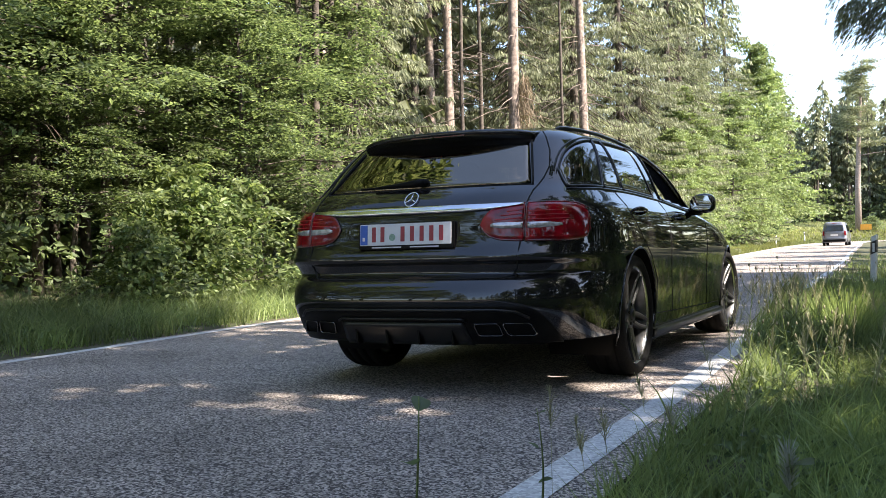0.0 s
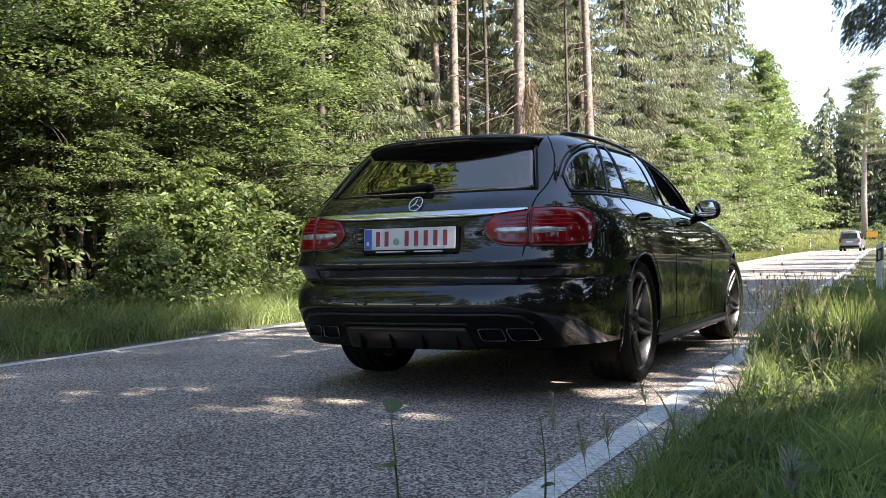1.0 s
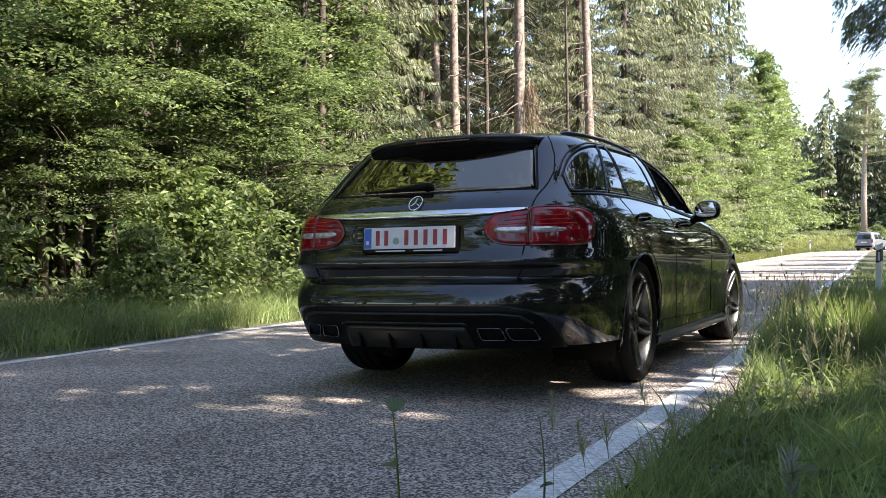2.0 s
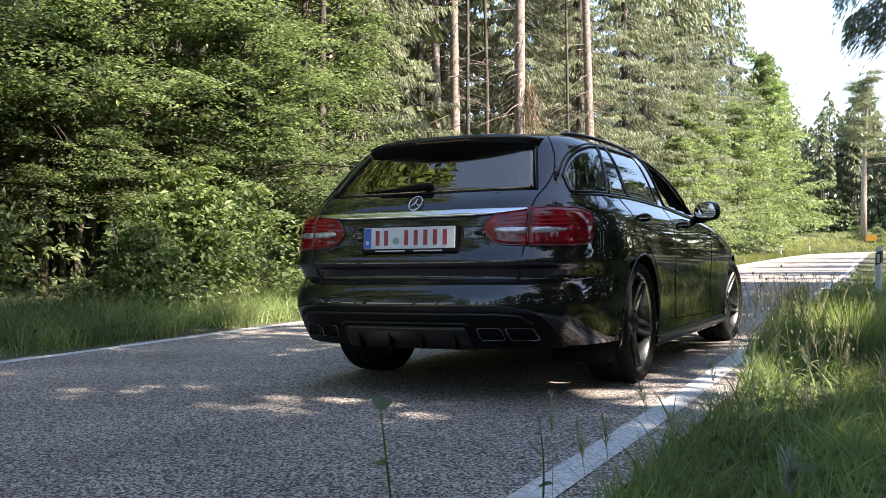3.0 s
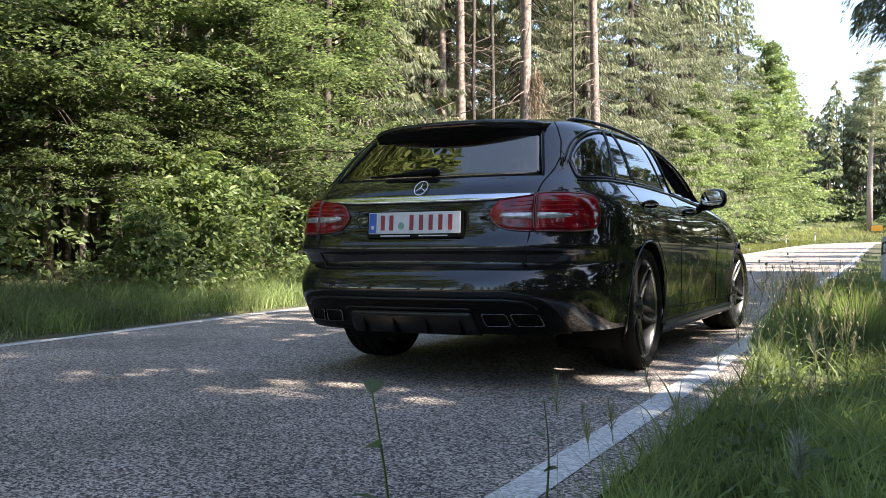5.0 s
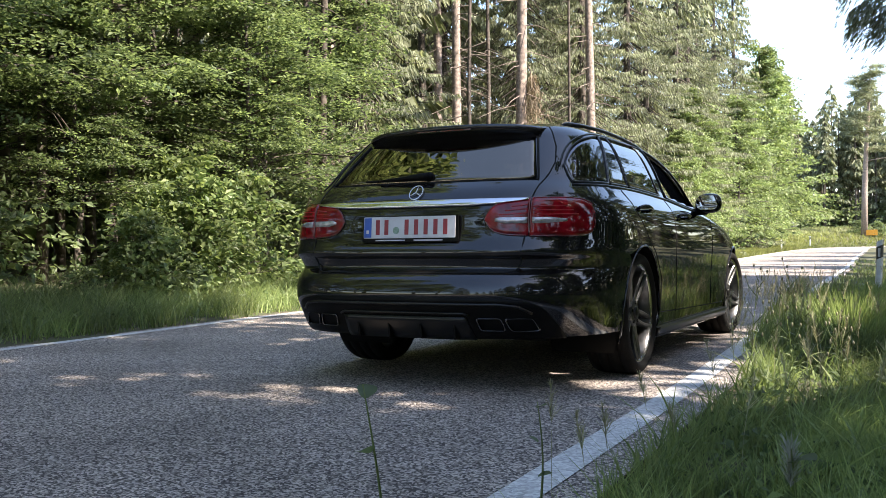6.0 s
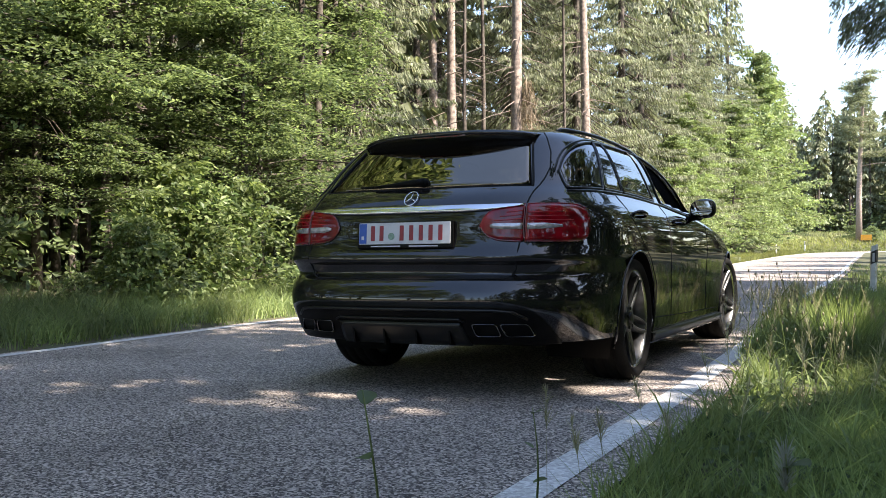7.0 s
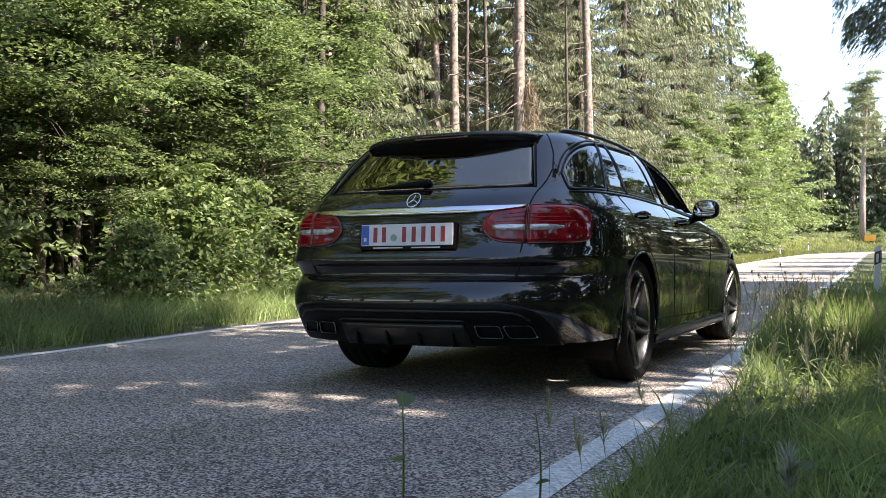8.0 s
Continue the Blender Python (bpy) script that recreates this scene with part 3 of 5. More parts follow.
def build_car():
    car = tagged(empty("estate_car"), "glossy black estate car parked at the road edge", "car")
    body = car_body(car)
    for side in (1, -1):
        wheel(car, side, HUB_R, 0, 0.995)
        wheel(car, side, HUB_F, -5, 0.9)
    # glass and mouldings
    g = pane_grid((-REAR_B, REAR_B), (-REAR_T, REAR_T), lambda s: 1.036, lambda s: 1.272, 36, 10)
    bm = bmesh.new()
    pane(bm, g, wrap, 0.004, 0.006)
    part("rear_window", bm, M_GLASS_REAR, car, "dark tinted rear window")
    bm = bmesh.new()
    bead(bm, fine([(-REAR_B - 0.01, 1.032), (REAR_B + 0.01, 1.032)]), wrap, 0.001, 0.0035)
    for q in (1, -1):
        bead(bm, fine([(q * (REAR_B + 0.008), 1.034), (q * (REAR_T + 0.012), 1.274)]), wrap, 0.003, 0.006)
    part("rear_window_seal", bm, M_GAP, car, smooth=True)
    for sgn in (1, -1):
        where = on_side(sgn)
        for nm, (b, t) in SIDE_PANES.items():
            g = pane_grid(b, t, win_low, win_top, 16, 8)
            if nm != "front_door_window":
                bm = bmesh.new()
                pane(bm, g, where, 0.003, 0.005)
                w = part(nm, bm, M_GLASS, car, "dark tinted side window")
            elif sgn < 0:
                bm = bmesh.new()
                pane(bm, g, where, 0.003, 0.005)
                w = part(nm, bm, M_GLASS_CLEAR, car)
            bm = bmesh.new()
            bead(bm, rim_of(g) + rim_of(g)[:1], where, 0.003, 0.0055)
            part("window_moulding", bm, M_TRIM, body, smooth=True)
        bm = bmesh.new()
        bead(bm, [(y, win_low(y) - 0.014) for y in np.linspace(0.37, 2.98, 50)], where, 0.002, 0.006)
        bead(bm, [(y, win_top(y) + 0.016) for y in np.linspace(0.42, 2.9, 60)], where, 0.001, 0.006)
        part("belt_moulding", bm, M_TRIM, car, smooth=True)
        # panel gaps
        for nm, path in (("rear_door_gap", [(0.93, 1.01), (0.96, 0.90), (1.15, 0.76), (1.33, 0.66), (1.47, 0.52), (1.47, 0.33)]), ("front_door_gap", [(1.86, 1.01), (1.83, 0.85), (1.84, 0.5), (1.88, 0.30)]), ("fender_gap", [(2.98, 0.93), (2.97, 0.7), (2.93, 0.45), (2.98, 0.29)]), ("sill_gap", [(1.43, 0.318), (2.2, 0.300), (3.45, 0.280)])):
            bm = bmesh.new()
            bead(bm, fine(path), where, -0.0005, 0.0032, 5)
            part(nm, bm, M_GAP, body)
        # sill skirt
        bm = bmesh.new()
        pane(bm, pane_grid((1.40, 3.56), (1.38, 3.58), lambda y: 0.185, lambda y: 0.235, 30, 3), where, 0.022, 0.03)
        part("side_skirt", bm, M_TRIM, car)
        # handles
        for y0, y1, z in ((1.06, 1.27, 0.905), (2.02, 2.23, 0.892)):
            bm = bmesh.new()
            pts = [where(y0 + (y1 - y0) * k / 8, z + 0.012 * (1 - k / 8)) for k in range(9)]
            lift = [0.0, 0.016, 0.026, 0.030, 0.031, 0.030, 0.026, 0.016, 0.0]
            tube(bm, [p + n * q for (p, n), q in zip(pts, lift)], [0.008, 0.012, 0.013, 0.0125, 0.012, 0.0125, 0.013, 0.012, 0.008], 8)
            part("door_handle", bm, M_PAINT, car, smooth=True)
        # mirror
        bm = bmesh.new()
        bmesh.ops.create_uvsphere(bm, u_segments=28, v_segments=18, radius=1)
        for v in bm.verts:
            x, y, z = v.co
            f = 1.0 if y > 0 else 0.62
            v.co = Vector((sgn * (0.978 + 0.088 * math.copysign(abs(x) ** 0.72, x)), 2.53 + 0.085 * f * math.copysign(abs(y) ** 0.8, y), 1.002 + 0.068 * math.copysign(abs(z) ** 0.75, z) - 0.014 * (x < 0) * abs(x)))
        bmesh.ops.recalc_face_normals(bm, faces=bm.faces[:])
        mir = part("wing_mirror", bm, M_PAINT, car, smooth=True)
        bm = bmesh.new()
        rr = []
        for k in range(32):
            a = 2 * math.pi * k / 32
            cx, cz = math.copysign(abs(math.cos(a)) ** 0.6, math.cos(a)), math.copysign(abs(math.sin(a)) ** 0.6, math.sin(a))
            rr.append((sgn * (0.980 + 0.070 * cx), 1.004 + 0.050 * cz))
        f0 = [bm.verts.new((x, 2.468, z)) for x, z in rr]
        f1 = [bm.verts.new((x, 2.49, z)) for x, z in rr]
        bm.faces.new(f0)
        for k in range(32):
            bm.faces.new((f0[k], f0[(k + 1) % 32], f1[(k + 1) % 32], f1[k]))
        bmesh.ops.recalc_face_normals(bm, faces=bm.faces[:])
        part("mirror_glass", bm, M_MIRROR, mir)
        bm = bmesh.new()
        tube(bm, [(sgn * 0.84, 2.60, 0.945), (sgn * 0.90, 2.58, 0.945), (sgn * 0.96, 2.56, 0.955)], [0.03, 0.024, 0.03], 8)
        part("mirror_foot", bm, M_DARK, mir, smooth=True)
        # roof rail
        bm = bmesh.new()
        tube(bm, [(sgn * x, y, z) for x, y, z in ((0.530, 0.80, 1.350), (0.540, 0.85, 1.372), (0.552, 0.93, 1.382), (0.57, 1.10, 1.389), (0.585, 1.40, 1.394), (0.592, 1.75, 1.388), (0.595, 2.05, 1.372), (0.595, 2.2, 1.352), (0.60, 2.28, 1.325))], [0.014, 0.014, 0.012, 0.011, 0.011, 0.011, 0.012, 0.014, 0.014], 10)
        part("roof_rail", bm, M_TRIM, car, smooth=True)
        taillight(car, sgn)
        bm = bmesh.new()
        box(bm, sgn * 0.895 - 0.004, sgn * 0.895 + 0.026, 2.56, 2.66, 0.708, 0.722, 0.002)
        part("fender_badge", bm, M_CHROME, car)
    # tail: strip, badge, gaps
    bm = bmesh.new()
    pane(bm, pane_grid((-0.605, 0.605), (-0.605, 0.605), lambda s: 0.903 + 0.026 * max(0, (abs(s) - 0.30) / 0.305) ** 1.7, lambda s: 0.937, 50, 3), wrap, 0.012, 0.02)
    part("chrome_strip", bm, M_CHROME, car, "bright chrome strip over the number plate")
    yb = back_y(0, 0.978)
    bm = bmesh.new()
    circle = [(0.036 * math.cos(a), yb - 0.012 - 0.036 * math.sin(a) * -0.9 * 0.9, 0.978 + 0.036 * math.sin(a)) for a in np.linspace(0, 2 * math.pi, 33)]
    tube(bm, circle, 0.0035, 6)
    for k in range(3):
        a = radians(90 + 120 * k)
        tube(bm, [(0, yb - 0.014, 0.978), (0.034 * math.cos(a), yb - 0.011 + 0.029 * math.sin(a), 0.978 + 0.034 * math.sin(a))], [0.005, 0.0018], 6)
    part("round_badge", bm, M_CHROME, car, "round chrome badge", smooth=True)
    bm = bmesh.new()
    gap = [(0.60, 0.757), (0.594, 0.68), (0.585, 0.62), (0.565, 0.588), (0.53, 0.578), (0.30, 0.576), (0, 0.576)]
    bead(bm, fine(gap + [(-s, z) for s, z in gap[-2::-1]]), wrap, 0.0, 0.004, 6)
    for q in (1, -1):
        bead(bm, fine([(q * 0.618, 0.935), (q * 0.628, 1.0), (q * 0.648, 1.07), (q * 0.655, 1.13), (q * 0.625, 1.22), (q * 0.575, 1.30), (q * 0.54, 1.335)]), wrap, 0.0, 0.004, 6)
    part("tailgate_gap", bm, M_GAP, body)
    # spoiler and brake light
    bm = bmesh.new()
    cols = []
    for x in np.linspace(-0.515, 0.515, 41):
        e = (abs(x) / 0.515) ** 6
        ye = 0.425 + 0.06 * (x / 0.5) ** 2 + 0.05 * e
        zz = 1.352 - 0.014 * (x / 0.5) ** 2 - 0.016 * e
        prof = [(ye + 0.10, zz - 0.062), (ye + 0.035, zz - 0.040), (ye + 0.004, zz - 0.022), (ye, zz - 0.008), (ye + 0.008, zz), (ye + 0.10, zz + 0.012), (ye + 0.24, zz + 0.030), (ye + 0.42, zz + 0.044), (ye + 0.46, zz + 0.02)]
        cols.append([bm.verts.new((x, y, z)) for y, z in prof])
    for p, q in zip(cols, cols[1:]):
        for k in range(len(p) - 1):
            bm.faces.new((p[k], q[k], q[k + 1], p[k + 1])).smooth = True
    bm.faces.new(cols[0])
    bm.faces.new(cols[-1][::-1])
    bmesh.ops.recalc_face_normals(bm, faces=bm.faces[:])
    sp = part("roof_spoiler", bm, M_PAINT, car)
    bm = bmesh.new()
    box(bm, -0.16, 0.16, 0.434, 0.46, 1.322, 1.331, 0.002)
    part("brake_light", bm, M_RED_DEEP, sp, "thin dark red high brake light")
    # wiper
    bm = bmesh.new()
    p0, n0 = wrap(0.02, 1.062)
    tube(bm, [p0 + n0 * 0.01, p0 + n0 * 0.045], [0.028, 0.020], 14)
    arm = [wrap(0.03 - 0.30 * k / 8, 1.068 - 0.002 * k) for k in range(9)]
    tube(bm, [p + n * (0.042 - 0.018 * k / 8) for k, (p, n) in enumerate(arm)], [0.020, 0.020, 0.018, 0.015, 0.012, 0.010, 0.008, 0.007, 0.005], 8)
    wip = part("rear_wiper", bm, M_DARK, car, smooth=True)
    bm = bmesh.new()
    tube(bm, [wrap(0.0 - 0.36 * k / 10, 1.056 - 0.0005 * k)[0] + Vector((0, -0.014, 0)) for k in range(11)], 0.006, 6)
    part("wiper_blade", bm, M_RUBBER, wip, smooth=True)
    # lower bumper
    top = [(0, 0.462), (0.45, 0.460), (0.60, 0.450), (0.69, 0.425), (0.74, 0.385), (0.775, 0.33), (0.80, 0.285)]
    hi = lambda s: float(smooth_table(top, abs(s)))
    bm = bmesh.new()
    pane(bm, pane_grid((-0.80, 0.80), (-0.80, 0.80), lambda s: 0.258, hi, 70, 10), wrap, 0.006, 0.016)
    dif = part("lower_bumper", bm, M_DARK, car, "satin black lower bumper")
    bm = bmesh.new()
    bead(bm, fine([(-0.66, 0.385), (-0.60, 0.418), (-0.5, 0.428), (0.5, 0.428), (0.60, 0.418), (0.66, 0.385)]), wrap, 0.009, 0.007, 8)
    bead(bm, fine([(-0.36, 0.372), (-0.33, 0.384), (0.33, 0.384), (0.36, 0.372)]), wrap, 0.010, 0.006, 8)
    part("bumper_rib", bm, M_TRIM, dif, smooth=True)
    bm = bmesh.new()
    pane(bm, pane_grid((-0.36, 0.36), (-0.34, 0.34), lambda s: 0.250, lambda s: 0.366, 30, 4), wrap, 0.012, 0.012)
    part("diffuser", bm, M_TRIM, dif)
    for x in (-0.27, -0.09, 0.09, 0.27):
        bm = bmesh.new()
        y0 = back_y(x, 0.31)
        vs = [bm.verts.new((x + dx, y, z)) for dx in (-0.005, 0.005) for y, z in ((y0 - 0.012, 0.365), (y0 - 0.026, 0.335), (y0 - 0.010, 0.255), (y0 + 0.06, 0.250), (y0 + 0.02, 0.36))]
        bm.faces.new(vs[:5]), bm.faces.new(vs[5:][::-1])
        for k in range(5):
            bm.faces.new((vs[k], vs[(k + 1) % 5], vs[5 + (k + 1) % 5], vs[5 + k]))
        bmesh.ops.recalc_face_normals(bm, faces=bm.faces[:])
        part("diffuser_fin", bm, M_DARK, dif)
    for a, b, l in ((0.395, 0.515, 0.2), (0.530, 0.655, 0.35)):
        exhaust_tip(car, a, b, l)
        exhaust_tip(car, -b, -a, -l)
    bm = bmesh.new()
    bead(bm, [(0.555, 0.470), (0.557, 0.488), (0.563, 0.492), (0.615, 0.492), (0.621, 0.488), (0.622, 0.470)], wrap, 0.0, 0.0018, 5)
    part("tow_cover_gap", bm, M_GAP, body)
    number_plate(car)
    # underside and cabin
    bm = bmesh.new()
    box(bm, -0.55, 0.55, 0.55, 4.4, 0.21, 0.30, 0.02)
    box(bm, -0.50, -0.12, 0.20, 0.62, 0.275, 0.40, 0.03)
    box(bm, 0.12, 0.50, 0.20, 0.62, 0.275, 0.40, 0.03)
    tube(bm, [(-0.7, 1.07, 0.30), (0.7, 1.07, 0.30)], 0.04, 8)
    tube(bm, [(-0.7, 3.91, 0.30), (0.7, 3.91, 0.30)], 0.03, 8)
    part("underbody", bm, M_DARK, car)
    bm = bmesh.new()
    box(bm, -0.72, 0.72, 0.7, 3.3, 0.30, 0.36, 0.02)
    box(bm, -0.65, 0.65, 3.05, 3.35, 0.6, 0.93, 0.05)
    part("cabin_floor", bm, M_INTERIOR, car)
    for x in (-0.36, 0.36):
        for y, wdt in ((2.05, 0.25), (1.05, 0.30)):
            bm = bmesh.new()
            box(bm, x - wdt, x + wdt, y, y + 0.52, 0.42, 0.58, 0.05)
            box(bm, x - wdt, x + wdt, y - 0.10, y + 0.06, 0.5, 1.08, 0.05)
            box(bm, x - 0.13, x + 0.13, y - 0.10, y, 1.10, 1.26, 0.04)
            part("car_seat", bm, M_INTERIOR, car)
    return car


build_car()


# ---- plants ----
def leaf_quads(rng, centers, size, up=0.6, long=1.0, fold=0.15, aim=None):
    """Kite-shaped leaves at the centres; up: how far they lie flat; aim: direction that the tips follow."""
    n = len(centers)
    nrm = rng.normal(size=(n, 3)) * (1 - up)
    nrm[:, 2] += up * (0.7 + 0.6 * rng.random(n))
    nrm /= np.linalg.norm(nrm, axis=1)[:, None]
    d = rng.normal(size=(n, 3)) if aim is None else aim + 0.35 * rng.normal(size=(n, 3))
    d -= (d * nrm).sum(1)[:, None] * nrm
    d /= np.linalg.norm(d, axis=1)[:, None] + 1e-9
    side = np.cross(nrm, d)
    s = (size * (0.6 + 0.8 * rng.random(n)))[:, None]
    a = centers - d * s * 0.5 * long
    b = centers + side * s * 0.34 - d * s * 0.05 + nrm * s * fold
    c = centers + d * s * 0.5 * long
    e = centers - side * s * 0.34 - d * s * 0.05 + nrm * s * fold
    V = np.stack([a, b, c, e], 1).reshape(-1, 3)
    return V, np.arange(4 * n).reshape(n, 4)


def strip_quads(p0, p1, width, rng):
    """Flat slim quads from p0 to p1."""
    d = p1 - p0
    s = np.cross(d, rng.normal(size=d.shape))
    s /= np.linalg.norm(s, axis=1)[:, None] + 1e-9
    w = np.broadcast_to(np.asarray(width, float).reshape(-1, 1), (len(d), 1)) / 2
    V = np.stack([p0 - s * w, p0 + s * w, p1 + s * w * 0.5, p1 - s * w * 0.5], 1).reshape(-1, 3)
    return V, np.arange(4 * len(d)).reshape(-1, 4)


def bent_trunk(rng, height, r0, lean=0.3, steps=8):
    pts, x, y = [], 0.0, 0.0
    for i in range(steps + 1):
        pts.append(Vector((x, y, height * i / steps - 0.25 * (i == 0))))
        x += rng.normal() * lean * height / steps * 0.25
        y += rng.normal() * lean * height / steps * 0.25
    return pts, [r0 * (1.25 if i == 0 else 1 - 0.85 * i / steps) for i in range(steps + 1)]


def along(pts, h):
    zs = [p.z for p in pts]
    return np.array([np.interp(h, zs, [p[k] for p in pts]) for k in range(3)])


def broadleaf(seed, height, spread, leaves, low=0.12, leaf=0.10, material=None, bark=None, name="broadleaf_tree", flat=0.62, thin=99.0):
    """Young forest-edge tree: bent stem, rising limbs, flat sprays of leaves along them."""
    rng = np.random.default_rng(seed)
    root = empty(name)
    pts, rad = bent_trunk(rng, height, 0.0105 * height)
    bm = bmesh.new()
    tube(bm, pts, rad, 8)
    sprays = []
    limbs = int(26 + height * 5)
    for i in range(limbs):
        f = low + (1 - low) * (i + rng.random()) / limbs
        base = along(pts, f * height * 0.97)
        ang = rng.random() * 2 * math.pi
        reach = spread * (1 - 0.72 * max(0, f - 0.3) / 0.7) * (0.6 + 0.6 * rng.random())
        rise = reach * (0.05 + 0.5 * f * rng.random())
        way = np.array([math.cos(ang), math.sin(ang), 0])
        p1 = base + way * reach * 0.55 + np.array([0, 0, rise * 0.8])
        p2 = base + way * reach + np.array([0, 0, rise * 0.9 - 0.12 * reach * rng.random()])
        r = 0.0045 * height * (1 - 0.6 * f)
        tube(bm, [base, p1, p2], [r, r * 0.6, r * 0.2], 5, cap=False)
        for k in range(5):
            u = 0.3 + 0.7 * (k + rng.random()) / 5
            c = base * (1 - u) ** 2 + 2 * p1 * u * (1 - u) + p2 * u * u
            off = np.cross(way, [0, 0, 1]) * rng.normal() * 0.32 * reach * (0.4 + 0.5 * u)
            sprays.append((c + off + [0, 0, rng.normal() * 0.08], way, 0.15 + 0.24 * rng.random() + 0.08 * reach))
    part("trunk", bm, bark or M_BARK, root, smooth=True)
    per = max(6, leaves // len(sprays))
    C, A, S = [], [], []
    for c, way, rr in sprays:
        k = per if c[2] < thin else per // 4
        S.append(np.full(k, leaf if c[2] < thin else leaf * 1.6))
        q = rng.normal(size=(k, 3)) * [rr * 0.6, rr * 0.6, rr * 0.08]
        tilt = rng.normal() * 0.25
        q[:, 2] += q[:, 0] * tilt - 0.12 * (q[:, 0] ** 2 + q[:, 1] ** 2) / rr
        C.append(q + c)
        A.append(np.repeat((way * 0.7 + [0, 0, -0.25])[None], k, 0))
    V, Q = leaf_quads(rng, np.concatenate(C), np.concatenate(S), flat, 1.25, 0.12, np.concatenate(A))
    raw("crown", V, Q, material or M_LEAF, root)
    return root


def spruce(seed, height, spread, twigs, bare=0.0, bark=None, name="spruce_tree", dead=0.0, wide=1.0, stout=0.0105, whorls=9, sides=4, dense=0.0):
    """Conifer: straight stem, whorls of drooping branches with hanging twigs. bare: share of the stem without green."""
    rng = np.random.default_rng(seed)
    root = empty(name)
    pts, rad = bent_trunk(rng, height, stout * height, 0.05)
    bm = bmesh.new()
    tube(bm, pts, rad, 9)
    P0, P1, W = [], [], []
    n = int(height * whorls)
    for i in range(n):
        f = bare + (1 - bare) * (i + rng.random()) / n
        base = along(pts, f * height * 0.985)
        ang = rng.random() * 2 * math.pi
        reach = spread * (1 - f) ** 0.75 * (0.7 + 0.5 * rng.random()) + 0.12
        way = np.array([math.cos(ang), math.sin(ang), 0])
        side = np.array([-way[1], way[0], 0])
        drop = reach * ((0.5 if dense else 0.32) + 0.3 * rng.random()) * (1 - 0.6 * f)
        tip = base + way * reach + [0, 0, -drop * 0.75]
        mid = base + way * reach * 0.6 + [0, 0, -drop * 0.8]
        r = 0.012 + 0.008 * reach
        tube(bm, [base, mid, tip], [r, r * 0.6, r * 0.2], sides, cap=False)
        low_down = dense and f * height < 12.5
        m = max(8, int(twigs / n * reach / (spread * 0.55) * (dense if low_down else 0.4 if dense else 1)))
        u = 0.12 + 0.88 * rng.random(m) ** 0.8
        c = base * ((1 - u) ** 2)[:, None] + 2 * mid * (u * (1 - u))[:, None] + tip * (u * u)[:, None]
        sgn = np.where(rng.random(m) < 0.5, -1, 1) * rng.random(m)
        fan = reach * 0.34 * (1.15 - u)
        c = c + side * (sgn * fan)[:, None] * 0.7 + np.array([0, 0, -1]) * (np.abs(sgn) * fan * 0.35)[:, None]
        length = (wide ** 0.5 if wide > 1.5 else 0.72) * (0.16 + 0.2 * rng.random(m))[:, None]
        d = side * sgn[:, None] * 0.6 + way * (0.25 + 0.4 * rng.random(m))[:, None] + np.array([0, 0, -1]) * ((0.75 if dense else 0.35) + 0.9 * rng.random(m))[:, None]
        d /= np.linalg.norm(d, axis=1)[:, None]
        P0.append(c)
        P1.append(c + d * length * (0.8 if low_down else 1.5 if dense else 1))
        W.append(np.full(m, 0.44 if low_down else 1.7 if dense else 1.0))
    if dead:
        for i in range(int(dead)):
            f = bare * (0.15 + 0.85 * rng.random())
            base = along(pts, f * height)
            ang = rng.random() * 2 * math.pi
            ln = 0.4 + 1.1 * rng.random()
            w = np.array([math.cos(ang), math.sin(ang), -0.15 - 0.3 * rng.random()])
            tube(bm, [base, base + w * ln * 0.6, base + w * ln + [0, 0, -0.1]], [0.014, 0.009, 0.003], 4, cap=False)
    part("trunk", bm, bark or M_BARK, root, smooth=True)
    P0, P1 = np.concatenate(P0), np.concatenate(P1)
    V, Q = strip_quads(P0, P1, wide * np.concatenate(W) * (0.035 + 0.035 * rng.random(len(P0))), rng)
    raw("crown", V, Q, M_NEEDLE, root)
    return root


def grass_stuff(name, seed, xy, height, width, material, lean=0.5, segs=2, label=""):
    """Blades of grass at the given places, one object."""
    rng = np.random.default_rng(seed)
    n = len(xy)
    base = np.column_stack([xy, ground_z(xy[:, 0], xy[:, 1]) - 0.01])
    h = height * (0.45 + 0.75 * rng.random(n)) if np.isscalar(height) else height
    a = rng.random(n) * 2 * math.pi
    d = np.column_stack([np.cos(a), np.sin(a), np.zeros(n)])
    b = rng.random(n) * 2 * math.pi
    s = np.column_stack([np.cos(b), np.sin(b), np.zeros(n)])
    w = width * (0.6 + 0.8 * rng.random(n))
    bend = lean * (0.2 + rng.random(n))
    rows = []
    for k in range(segs + 1):
        u = k / segs
        c = base + d * (h * bend * u * u)[:, None] + np.array([0, 0, 1]) * (h * u * (1 - 0.25 * bend * u))[:, None]
        ww = (w * (1 - u) ** 0.7 * 0.5 + 0.0004)[:, None]
        rows += [c - s * ww, c + s * ww]
    V = np.stack(rows, 1).reshape(-1, 3)
    k = 2 * (segs + 1)
    st = np.arange(n)[:, None] * k
    Q = np.concatenate([np.concatenate([st + 2 * j, st + 2 * j + 1, st + 2 * j + 3, st + 2 * j + 2], 1) for j in range(segs)])
    return tagged(raw(name, V, Q, material, smooth=True), label, "grass", kind="stuff")


def put(ob, x, y, turn=0.0, size=1.0, copy=True):
    m = pose(x, y, float(ground_z(x, y)), 0, 0, turn)
    o = copy_thing(ob, m) if copy else ob
    o.matrix_basis = m
    o.scale = (size, size, size)
    return o


